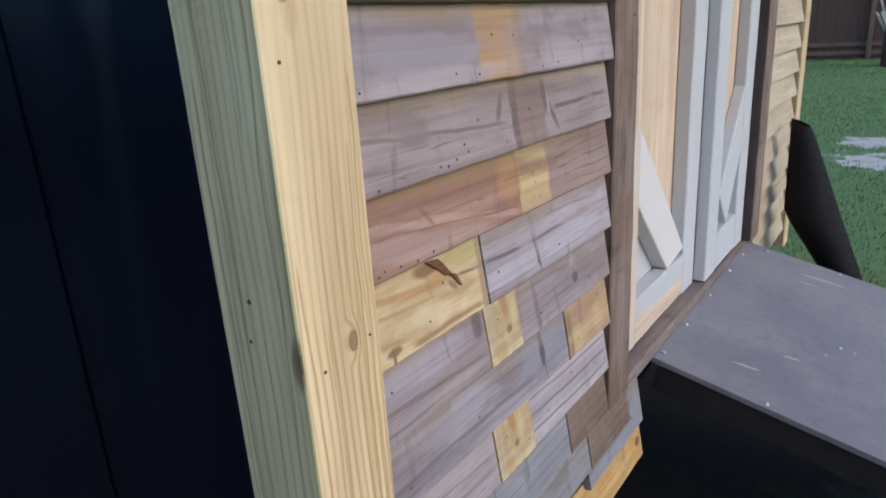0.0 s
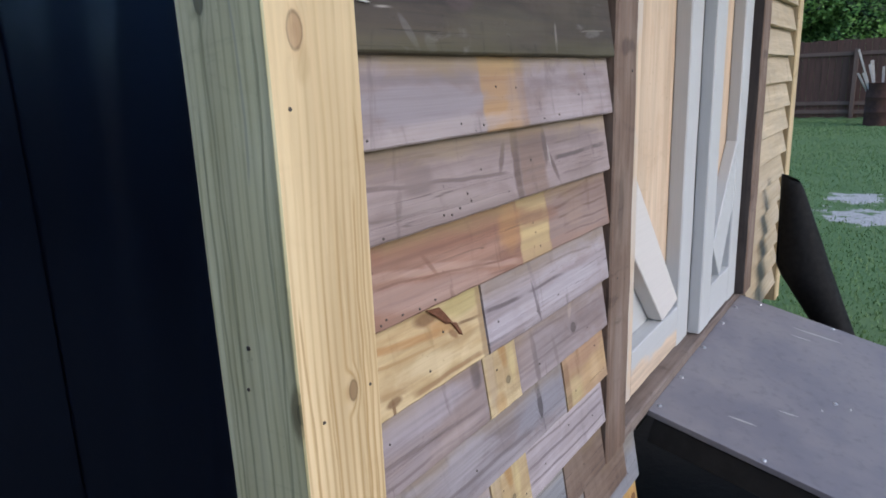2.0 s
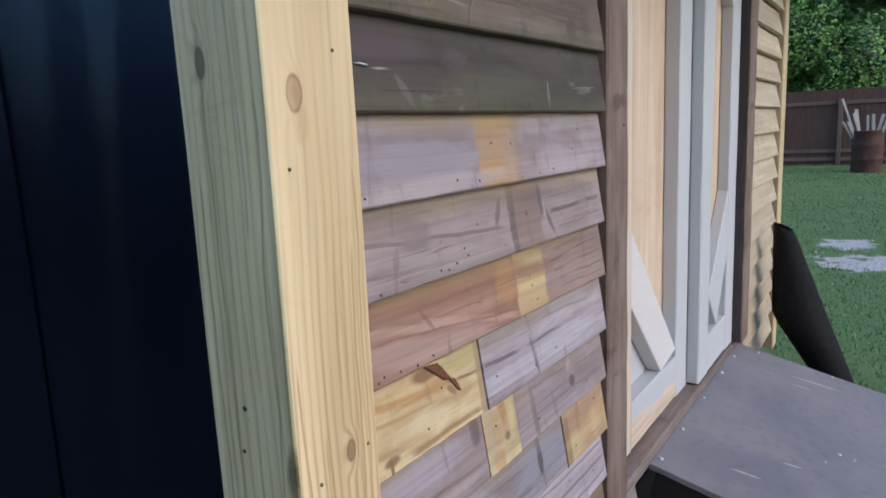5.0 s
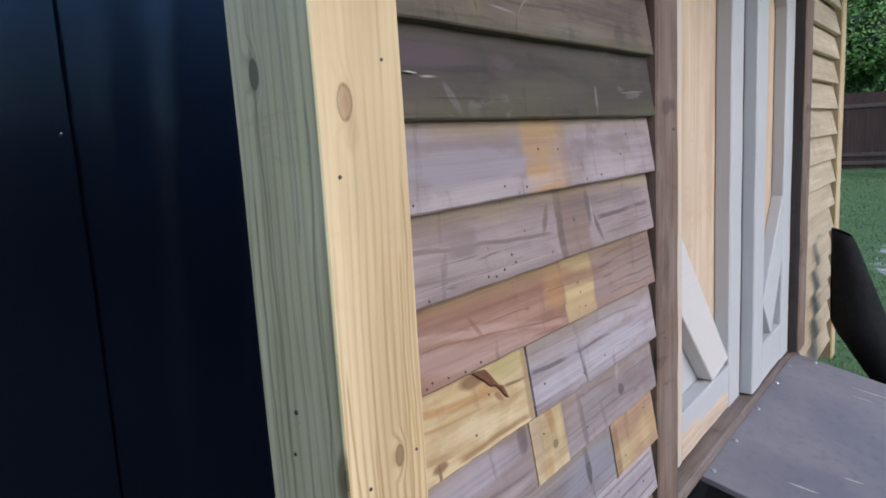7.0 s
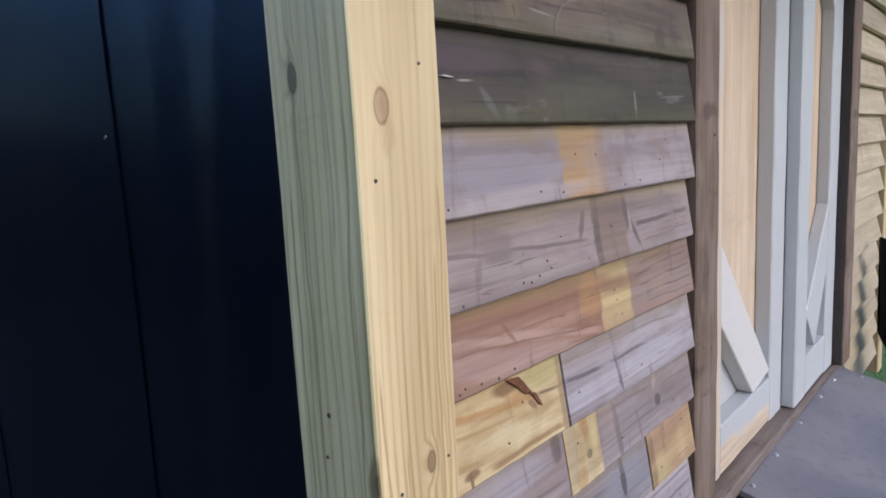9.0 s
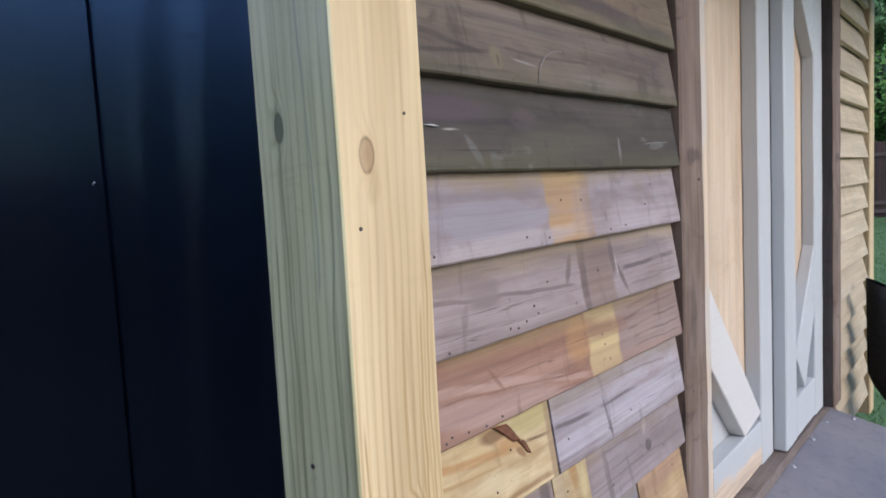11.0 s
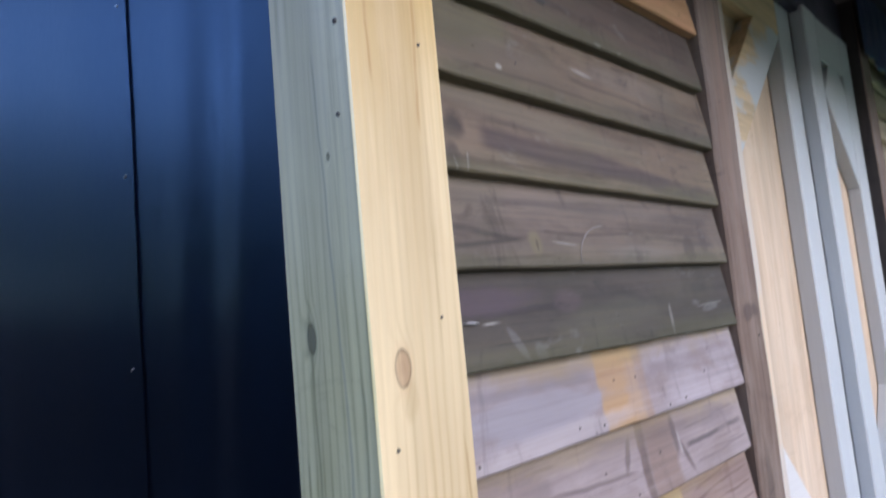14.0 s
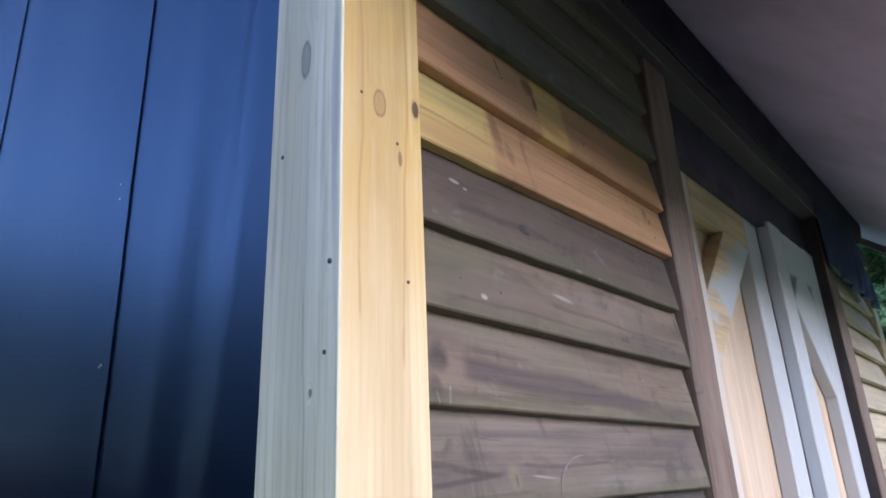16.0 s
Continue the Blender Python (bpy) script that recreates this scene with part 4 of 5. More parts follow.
P_LAV, P_ROSE, P_SALMON, P_PINE, P_ORANGE, P_UMBER, P_DARK, P_SLATE = (LAV, LAV2), (ROSE, ROSE2), (SALMON, SALMON2), (PINE, PINE2), (ORANGE, ORANGE2), (UMBER, UMBER2), (DARK, DARK2), (SLATE, SLATE2)
X0, X1 = 0.090, 0.616
rel = lambda a, b, c: (a - X0, b - X0, c)
INK, CHALK = (0.055, 0.041, 0.033), (0.40, 0.36, 0.32)
rows = [
    # from the top: lower edge left, right, palette, stripes, knots, nails
    # the top three carry the roof's shade in their dark palette
    (1.950, 1.950, P_DARK, (), (), ()),
    (1.870, 1.870, P_DARK, (), (), ()),
    (1.789, 1.792, P_DARK, (), (), ()),
    (1.707, 1.706, ((0.52, 0.265, 0.125), (0.31, 0.145, 0.06)), (rel(0.299, 0.36, (0.66, 0.41, 0.13)),), (), ((0.235, 0.05), (0.40, 0.03))),
    (1.625, 1.635, ((0.54, 0.285, 0.14), (0.33, 0.16, 0.07)), (rel(0.07, 0.207, (0.66, 0.46, 0.15)),), (), ((0.575, 0.02),)),
    (1.548, 1.555, ((0.100, 0.064, 0.044), (0.045, 0.031, 0.025)), (), ((0.16, 0.03, 0.010, 0.006, (0.04, 0.03, 0.025)),), ()),
    (1.474, 1.476, P_UMBER, (), (), ((0.20, 0.03),)),
    (1.396, 1.398, P_UMBER, (), (), ()),
    (1.318, 1.322, ((0.165, 0.122, 0.092), (0.075, 0.054, 0.042)), (), (), ()),
    (1.239, 1.240, ((0.072, 0.056, 0.042), (0.036, 0.028, 0.022)), (), (), ()),
    (1.163, 1.163, P_LAV, (rel(0.35, 0.372, (0.36, 0.235, 0.165)), rel(0.281, 0.355, (0.54, 0.325, 0.145))), (), ((0.31, 0.045), (0.352, 0.043), (0.098, 0.008), (0.235, 0.012), (0.275, 0.008), (0.41, 0.006), (0.45, 0.008), (0.54, 0.055), (0.515, 0.03))),
    (1.085, 1.083, P_ROSE, (rel(0.345, 0.362, (0.17, 0.118, 0.098)), rel(0.362, 0.422, (0.275, 0.19, 0.152))), (), ((0.276, 0.042), (0.20, 0.008), (0.213, 0.006), (0.228, 0.01), (0.25, 0.014), (0.245, 0.022), (0.325, 0.012), (0.11, 0.004), (0.385, 0.04))),
    (1.010, 1.004, P_SALMON, (rel(0.357, 0.43, (0.60, 0.45, 0.22)), rel(0.43, 0.62, (0.34, 0.25, 0.215))), (), ((0.1, 0.005), (0.108, 0.008), (0.13, 0.006), (0.155, 0.004), (0.18, 0.006), (0.39, 0.042), (0.393, 0.03), (0.40, 0.012))),
]
# what age and use have left on single boards, counted from the top: smears and grain lines
wear = {
    3: dict(marks=((0.199, 0.064, 0.011, 0.010, -40, (0.21, 0.085, 0.028), 0.9), (0.206, 0.042, 0.004, 0.010, 0, (0.11, 0.045, 0.018), 0.95), (0.141, 0.066, 0.002, 0.010, 15, (0.12, 0.055, 0.025), 0.8), (0.225, 0.02, 0.03, 0.008, -10, (0.46, 0.22, 0.07), 0.6), (0.05, 0.06, 0.03, 0.016, 0, (0.40, 0.19, 0.085), 0.5)),
            lines=((0.0, 0.03, 0.2, 0.026, 0.0018, (0.30, 0.14, 0.06), 0.6), (0.27, 0.05, 0.52, 0.044, 0.0016, (0.31, 0.15, 0.065), 0.6), (0.29, 0.022, 0.52, 0.03, 0.0014, (0.33, 0.16, 0.07), 0.5))),
    4: dict(marks=((0.128, 0.055, 0.009, 0.028, 5, (0.25, 0.12, 0.045), 0.8), (0.146, 0.036, 0.007, 0.014, 10, (0.22, 0.11, 0.045), 0.7), (0.473, 0.052, 0.012, 0.012, 0, (0.30, 0.13, 0.05), 0.75), (0.476, 0.058, 0.003, 0.007, 30, (0.09, 0.04, 0.02), 0.9), (0.483, 0.044, 0.0025, 0.006, -30, (0.10, 0.045, 0.02), 0.9), (0.08, 0.014, 0.09, 0.010, 0, (0.52, 0.29, 0.11), 0.55), (0.05, 0.065, 0.06, 0.010, 0, (0.52, 0.42, 0.16), 0.6)),
            lines=((0.0, 0.035, 0.12, 0.03, 0.0016, (0.36, 0.22, 0.08), 0.7), (0.17, 0.04, 0.45, 0.03, 0.0016, (0.33, 0.17, 0.075), 0.5), (0.2, 0.062, 0.52, 0.06, 0.0016, (0.34, 0.17, 0.075), 0.5))),
    5: dict(marks=((0.254, 0.003, 0.006, 0.0016, 0, CHALK, 0.8), (0.30, 0.003, 0.004, 0.0014, 0, CHALK, 0.7), (0.055, 0.054, 0.007, 0.0022, -5, CHALK, 0.7), (0.07, 0.05, 0.003, 0.0015, 0, CHALK, 0.6), (0.3, 0.04, 0.16, 0.016, -3, (0.13, 0.085, 0.06), 0.5)),
            lines=((0.05, 0.03, 0.5, 0.034, 0.004, (0.04, 0.028, 0.023), 0.6),)),
    6: dict(marks=((0.083, 0.021, 0.004, 0.0026, 0, (0.55, 0.52, 0.46), 0.95), (0.225, 0.045, 0.020, 0.003, -5, CHALK, 0.7), (0.04, 0.055, 0.06, 0.022, 0, (0.155, 0.14, 0.072), 0.6), (0.40, 0.012, 0.13, 0.012, -2, (0.082, 0.06, 0.05), 0.7), (0.12, 0.035, 0.06, 0.012, 0, (0.22, 0.16, 0.115), 0.6), (0.33, 0.05, 0.10, 0.016, 0, (0.215, 0.165, 0.13), 0.55)),
            lines=((0.02, 0.014, 0.3, 0.012, 0.0018, INK, 0.5), (0.2, 0.03, 0.52, 0.028, 0.0022, INK, 0.45))),
    7: dict(marks=((0.021, 0.038, 0.016, 0.014, 60, (0.048, 0.034, 0.028), 0.9), (0.012, 0.014, 0.010, 0.016, 0, (0.055, 0.038, 0.034), 0.8), (0.028, 0.009, 0.0014, 0.009, -12, CHALK, 0.8), (0.013, 0.006, 0.0012, 0.006, 12, CHALK, 0.6), (0.15, 0.06, 0.16, 0.013, -4, (0.235, 0.185, 0.125), 0.65), (0.24, 0.028, 0.05, 0.009, -4, (0.075, 0.05, 0.047), 0.8)),
            lines=((0.05, 0.034, 0.52, 0.010, 0.010, (0.075, 0.051, 0.046), 0.95), (0.06, 0.052, 0.3, 0.050, 0.003, (0.10, 0.075, 0.055), 0.6))),
    8: dict(marks=((0.110, 0.022, 0.010, 0.011, 0, (0.235, 0.19, 0.10), 0.8), (0.112, 0.020, 0.002, 0.006, 0, INK, 0.6), (0.422, 0.018, 0.016, 0.013, 60, (0.075, 0.056, 0.045), 0.75), (0.47, 0.034, 0.010, 0.018, 0, (0.09, 0.068, 0.055), 0.6), (0.20, 0.06, 0.15, 0.012, 0, (0.24, 0.185, 0.145), 0.55), (0.30, 0.012, 0.08, 0.009, 0, (0.25, 0.205, 0.18), 0.55)),
            lines=((0.0, 0.034, 0.09, 0.022, 0.0026, INK, 0.85), (0.0, 0.017, 0.10, 0.024, 0.0020, INK, 0.85), (0.0, 0.006, 0.14, 0.008, 0.0016, INK, 0.6), (0.12, 0.03, 0.30, 0.034, 0.0016, INK, 0.5), (0.137, 0.022, 0.178, 0.022, 0.0009, CHALK, 0.85), (0.27, 0.010, 0.312, 0.009, 0.0013, CHALK, 0.7), (0.05, 0.058, 0.5, 0.056, 0.004, (0.095, 0.07, 0.056), 0.5), (0.31, 0.03, 0.5, 0.026, 0.003, INK, 0.45))),
    9: dict(marks=((0.072, 0.016, 0.004, 0.018, 35, (0.20, 0.185, 0.175), 0.5), (0.10, 0.006, 0.007, 0.010, 30, (0.18, 0.17, 0.16), 0.5), (0.354, 0.021, 0.0028, 0.014, -8, CHALK, 0.6), (0.04, 0.055, 0.07, 0.012, 0, (0.095, 0.064, 0.072), 0.75), (0.25, 0.03, 0.09, 0.014, 0, (0.105, 0.092, 0.06), 0.6), (0.465, 0.028, 0.018, 0.004, 5, (0.26, 0.24, 0.225), 0.6), (0.155, 0.05, 0.02, 0.01, 0, (0.105, 0.072, 0.07), 0.6)),
            lines=((0.43, 0.031, 0.505, 0.033, 0.0010, CHALK, 0.8), (0.034, 0.0365, 0.052, 0.0365, 0.0010, (0.6, 0.56, 0.5), 0.95), (0.0, 0.044, 0.3, 0.040, 0.003, (0.035, 0.026, 0.024), 0.6))),
    10: dict(marks=((0.09, 0.034, 0.10, 0.016, 0, (0.37, 0.335, 0.365), 0.6), (0.11, 0.008, 0.13, 0.008, 2, (0.52, 0.44, 0.42), 0.6), (0.42, 0.02, 0.10, 0.014, 2, (0.47, 0.40, 0.41), 0.55), (0.26, 0.03, 0.02, 0.03, 0, (0.42, 0.32, 0.27), 0.45), (0.225, 0.066, 0.05, 0.008, 0, (0.40, 0.26, 0.11), 0.5)),
             lines=((0.0, 0.056, 0.185, 0.055, 0.0045, (0.25, 0.205, 0.215), 0.75), (0.29, 0.044, 0.522, 0.056, 0.0055, (0.26, 0.20, 0.205), 0.7), (0.0, 0.026, 0.19, 0.022, 0.0020, (0.28, 0.22, 0.22), 0.5), (0.30, 0.016, 0.52, 0.022, 0.0014, (0.27, 0.21, 0.21), 0.5), (0.19, 0.052, 0.27, 0.05, 0.0022, (0.40, 0.22, 0.09), 0.55), (0.19, 0.022, 0.27, 0.02, 0.002, (0.42, 0.24, 0.10), 0.5))),
    11: dict(marks=((0.231, 0.050, 0.005, 0.020, -28, (0.15, 0.108, 0.095), 0.8), (0.334, 0.050, 0.006, 0.020, 0, (0.135, 0.10, 0.09), 0.85), (0.352, 0.026, 0.005, 0.024, 30, (0.14, 0.10, 0.09), 0.85), (0.08, 0.047, 0.022, 0.015, 0, (0.235, 0.18, 0.165), 0.8), (0.04, 0.06, 0.05, 0.014, 0, (0.27, 0.20, 0.175), 0.6), (0.343, 0.040, 0.0022, 0.014, 8, (0.52, 0.46, 0.43), 0.7), (0.44, 0.055, 0.06, 0.012, 0, (0.26, 0.205, 0.20), 0.6), (0.13, 0.018, 0.08, 0.010, -4, (0.40, 0.325, 0.30), 0.5)),
             lines=((0.0, 0.069, 0.12, 0.062, 0.0016, (0.16, 0.118, 0.108), 0.7), (0.0, 0.048, 0.245, 0.030, 0.0018, (0.17, 0.125, 0.115), 0.75), (0.355, 0.036, 0.52, 0.037, 0.0026, (0.125, 0.098, 0.095), 0.9), (0.0, 0.022, 0.20, 0.012, 0.0014, (0.18, 0.135, 0.122), 0.6), (0.37, 0.014, 0.52, 0.016, 0.0014, (0.19, 0.145, 0.135), 0.6), (0.36, 0.055, 0.5, 0.058, 0.0014, (0.17, 0.13, 0.12), 0.6))),
    12: dict(marks=((0.15, 0.062, 0.20, 0.016, -4, (0.30, 0.145, 0.09), 0.75), (0.10, 0.012, 0.14, 0.010, -8, (0.46, 0.325, 0.275), 0.6), (0.246, 0.05, 0.024, 0.034, 0, (0.46, 0.25, 0.10), 0.7), (0.09, 0.040, 0.003, 0.014, 40, (0.22, 0.11, 0.07), 0.6), (0.42, 0.04, 0.03, 0.02, 0, (0.36, 0.255, 0.20), 0.6)),
             lines=((0.0, 0.045, 0.17, 0.020, 0.0040, (0.52, 0.345, 0.265), 0.75), (0.08, 0.038, 0.262, 0.007, 0.0035, (0.49, 0.32, 0.25), 0.8), (0.0, 0.034, 0.262, 0.014, 0.0012, (0.19, 0.085, 0.055), 0.7), (0.0, 0.018, 0.25, 0.004, 0.0010, (0.20, 0.09, 0.06), 0.7), (0.355, 0.050, 0.525, 0.060, 0.0016, (0.17, 0.108, 0.09), 0.8), (0.365, 0.036, 0.53, 0.042, 0.0014, (0.17, 0.11, 0.09), 0.8), (0.38, 0.024, 0.53, 0.024, 0.0014, (0.18, 0.115, 0.10), 0.75), (0.37, 0.062, 0.5, 0.074, 0.0014, (0.18, 0.115, 0.10), 0.7), (0.38, 0.012, 0.53, 0.010, 0.0012, (0.18, 0.115, 0.10), 0.6))),
}
for k, (zl, zr, pal, stripes, knots, nails_) in enumerate(rows):
    old = pal[0][0] < 0.21
    mat = bw("siding_wood_%s" % "abcdefghijklmnop"[k], pal, 20 + k, stripes=stripes, knots=knots, rings=(60, 40, 75)[k % 3], waver=(0.5, 0.8, 0.4)[k % 3], contrast=0.22 if old else 0.3,
             algae=old, sharp=4.0, ochre=0.6 if 0.28 < pal[0][0] < 0.42 else 0.0, green=0.26 if old else 0.0, bands=0.55 if old else 0.42, **wear.get(k, {}))
    end = X1 + (0.004, -0.003, 0.006, 0.0)[k % 4] + (0.012 if k == 9 else 0.0)
    lap(near_siding, "siding_board", X0, end, zl, zr, mat, "", seed=k, nails=nails_)

GREY = (0.145, 0.115, 0.118)
M_YEL = bw("siding_yellow_pine", P_PINE, 50, rings=60, waver=1.4, contrast=0.4, stain_amount=0.7, dirt=0.5, stain=(0.46, 0.31, 0.14), bands=0.35,
           marks=((0.15, 0.070, 0.034, 0.013, 0, (0.44, 0.38, 0.16), 0.75), (0.023, 0.012, 0.010, 0.004, 0, (0.19, 0.10, 0.045), 0.9), (0.021, 0.007, 0.002, 0.008, 0, (0.19, 0.10, 0.045), 0.9), (0.09, 0.026, 0.055, 0.013, -4, (0.84, 0.70, 0.44), 0.7), (0.180, 0.03, 0.006, 0.045, 0, (0.30, 0.20, 0.12), 0.7), (0.085, 0.070, 0.020, 0.007, -8, (0.16, 0.07, 0.03), 0.85), (0.126, 0.043, 0.010, 0.004, -40, (0.24, 0.11, 0.05), 0.85), (0.11, 0.056, 0.022, 0.006, -15, (0.48, 0.25, 0.09), 0.7)),
           lines=((0.0, 0.062, 0.118, 0.050, 0.0042, (0.46, 0.245, 0.09), 0.85), (0.134, 0.049, 0.184, 0.046, 0.0016, (0.14, 0.08, 0.045), 0.95), (0.05, 0.007, 0.184, 0.005, 0.0026, (0.27, 0.15, 0.07), 0.8), (0.0, 0.046, 0.1, 0.040, 0.0014, (0.40, 0.24, 0.10), 0.6), (0.0, 0.020, 0.05, 0.016, 0.003, (0.36, 0.22, 0.10), 0.6)))
M_LV1 = bw("siding_lavender", P_LAV, 51, rings=75, waver=0.4, contrast=0.3, bands=0.4, lines=((0.0, 0.05, 0.19, 0.046, 0.002, GREY, 0.5), (0.0, 0.03, 0.19, 0.028, 0.0016, GREY, 0.5)))
M_LV6 = bw("siding_lavender_split", ((0.44, 0.385, 0.395), (0.27, 0.22, 0.225)), 62, rings=75, waver=0.4, contrast=0.25, bands=0.35,
           marks=((0.116, 0.024, 0.0028, 0.024, 12, GREY, 0.9), (0.20, 0.03, 0.08, 0.012, 0, (0.48, 0.44, 0.47), 0.6), (0.03, 0.02, 0.05, 0.012, 0, (0.47, 0.43, 0.47), 0.5), (0.09, 0.065, 0.06, 0.010, 0, (0.34, 0.27, 0.25), 0.5)),
           lines=((0.0, 0.050, 0.085, 0.045, 0.0022, GREY, 0.95), (0.10, 0.046, 0.20, 0.043, 0.0018, GREY, 0.9), (0.0, 0.068, 0.3, 0.064, 0.0014, (0.22, 0.17, 0.165), 0.6), (0.12, 0.018, 0.33, 0.02, 0.0012, (0.24, 0.19, 0.19), 0.5), (0.0, 0.012, 0.11, 0.010, 0.0014, (0.24, 0.19, 0.19), 0.5)))
M_LV2 = bw("siding_lavender_knotted", P_LAV, 52, rings=65, waver=0.6, contrast=0.35, bands=0.4, knots=((0.160, 0.034, 0.0075, 0.0065, (0.07, 0.05, 0.045)),),
           marks=((0.045, 0.03, 0.005, 0.036, 5, (0.19, 0.15, 0.145), 0.75), (0.157, 0.064, 0.006, 0.016, -20, (0.54, 0.43, 0.38), 0.7), (0.10, 0.02, 0.004, 0.02, 10, (0.25, 0.20, 0.19), 0.6), (0.02, 0.05, 0.02, 0.03, 0, (0.42, 0.32, 0.28), 0.5)),
           lines=((0.0, 0.062, 0.15, 0.056, 0.0016, (0.2, 0.15, 0.145), 0.7), (0.0, 0.028, 0.27, 0.022, 0.0014, (0.21, 0.16, 0.155), 0.6), (0.17, 0.048, 0.27, 0.046, 0.0014, (0.21, 0.16, 0.155), 0.6)))
M_LV3 = bw("siding_lavender_long", (ROSE[0:3], ROSE2), 53, rings=70, waver=0.4, contrast=0.3, stain=(0.33, 0.28, 0.29), bands=0.45,
           marks=((0.170, 0.062, 0.008, 0.016, 0, (0.12, 0.09, 0.085), 0.85), (0.06, 0.055, 0.08, 0.018, 0, (0.43, 0.385, 0.42), 0.7), (0.12, 0.012, 0.05, 0.008, 0, (0.42, 0.34, 0.32), 0.5)),
           lines=((0.0, 0.034, 0.18, 0.022, 0.0020, (0.19, 0.145, 0.14), 0.75), (0.0, 0.014, 0.18, 0.008, 0.0016, (0.19, 0.145, 0.14), 0.7), (0.02, 0.06, 0.16, 0.054, 0.0014, (0.22, 0.18, 0.18), 0.5)))
M_LV4 = bw("siding_grey_long", ((0.345, 0.31, 0.325), (0.205, 0.175, 0.185)), 54, rings=80, waver=0.4, contrast=0.25, bands=0.45, knots=((0.318, 0.044, 0.005, 0.020, (0.075, 0.065, 0.068)),),
           marks=((0.33, 0.045, 0.08, 0.03, 0, (0.285, 0.285, 0.325), 0.6), (0.316, 0.066, 0.006, 0.014, 10, (0.11, 0.095, 0.10), 0.7), (0.322, 0.014, 0.002, 0.014, 5, (0.15, 0.13, 0.14), 0.6), (0.10, 0.05, 0.09, 0.016, 0, (0.42, 0.38, 0.40), 0.55)),
           lines=((0.0, 0.062, 0.28, 0.052, 0.0018, GREY, 0.6), (0.0, 0.03, 0.30, 0.022, 0.0022, GREY, 0.6), (0.0, 0.046, 0.2, 0.040, 0.0010, GREY, 0.5)))
M_STUB = bw("siding_yellow_stub", ((0.64, 0.51, 0.30), (0.46, 0.33, 0.17)), 55, rings=50, waver=0.8, contrast=0.35, bands=0.4, knots=((0.046, 0.031, 0.005, 0.005, (0.2, 0.16, 0.09)),), stain=(0.40, 0.26, 0.12),
            marks=((0.042, 0.064, 0.009, 0.022, 10, (0.42, 0.235, 0.085), 0.9), (0.012, 0.045, 0.010, 0.04, 0, (0.46, 0.36, 0.25), 0.6), (0.024, 0.012, 0.012, 0.012, 0, (0.50, 0.30, 0.12), 0.6), (0.058, 0.05, 0.010, 0.03, 0, (0.68, 0.56, 0.28), 0.6)))
M_ORG = bw("siding_orange", ((0.50, 0.34, 0.205), (0.33, 0.19, 0.095)), 56, rings=40, waver=0.6, contrast=0.35, stain=(0.55, 0.38, 0.18), bands=0.4,
           marks=((0.025, 0.018, 0.030, 0.020, 0, (0.54, 0.44, 0.22), 0.75), (0.08, 0.064, 0.06, 0.014, 0, (0.42, 0.25, 0.165), 0.7), (0.008, 0.03, 0.008, 0.04, 0, (0.24, 0.14, 0.08), 0.7), (0.10, 0.03, 0.02, 0.02, 0, (0.60, 0.43, 0.25), 0.6)))
M_LV5 = bw("siding_pale_lavender", ((0.46, 0.40, 0.41), (0.27, 0.22, 0.225)), 57, rings=85, waver=0.3, contrast=0.35, bands=0.5, lines=((0.0, 0.062, 0.25, 0.058, 0.0016, GREY, 0.6), (0.0, 0.04, 0.25, 0.037, 0.0018, GREY, 0.7), (0.0, 0.018, 0.25, 0.016, 0.0016, GREY, 0.7)))
M_BRN = bw("siding_brown", ((0.23, 0.165, 0.125), (0.13, 0.09, 0.07)), 58, rings=45, waver=0.6, contrast=0.3, bands=0.5)
M_SL = bw("siding_slate", P_SLATE, 59, rings=60, waver=0.4, contrast=0.3, bands=0.5, knots=((0.08, 0.06, 0.012, 0.012, (0.08, 0.075, 0.08)),))
M_SL2 = bw("siding_slate_wide", ((0.30, 0.285, 0.285), (0.17, 0.16, 0.165)), 60, rings=60, waver=0.4, contrast=0.3, bands=0.5)
M_OR2 = bw("siding_orange_foot", ((0.60, 0.42, 0.18), (0.42, 0.22, 0.06)), 61, rings=50, contrast=0.4, stain=(0.50, 0.24, 0.05), bands=0.4, knots=((0.70, 0.04, 0.01, 0.008, (0.16, 0.07, 0.03)),))
low_rows = [
    # lower edge, then pieces: x0, x1, material, nails
    (0.926, 0.921, ((X0, 0.274, M_YEL, ((0.17, 0.02), (0.2, 0.05))), (0.276, X1 + 0.004, M_LV6, ((0.30, 0.03), (0.39, 0.015), (0.45, 0.02))))),
    (0.846, 0.844, ((X0, 0.274, M_LV3, ((0.11, 0.05),)), (0.275, 0.346, M_STUB, ((0.30, 0.05),)), (0.347, X1 + 0.006, M_LV2, ((0.40, 0.02), (0.55, 0.02))))),
    (0.765, 0.761, ((X0, 0.478, M_LV4, ((0.12, 0.02), (0.25, 0.03))), (0.480, X1 + 0.008, M_ORG, ((0.51, 0.02), (0.59, 0.06))))),
    (0.685, 0.680, ((X0, 0.284, M_LV1, ((0.13, 0.03),)), (0.285, 0.372, M_STUB, ((0.31, 0.05), (0.36, 0.02))), (0.373, X1 + 0.008, M_LV5, ((0.42, 0.03), (0.5, 0.05), (0.58, 0.03))))),
    (0.606, 0.602, ((X0, 0.484, M_SL, ()), (0.486, X1 + 0.008, M_BRN, ((0.55, 0.04),)))),
    (0.527, 0.527, ((X0, 0.56, M_SL2, ()), (0.562, 0.73, M_BRN, ()))),
    (0.487, 0.487, ((0.560, 0.800, M_SL, ((0.75, 0.03),)),)),
    (0.405, 0.405, ((X0, 0.808, M_OR2, ((0.5, 0.03), (0.72, 0.03))),)),
]
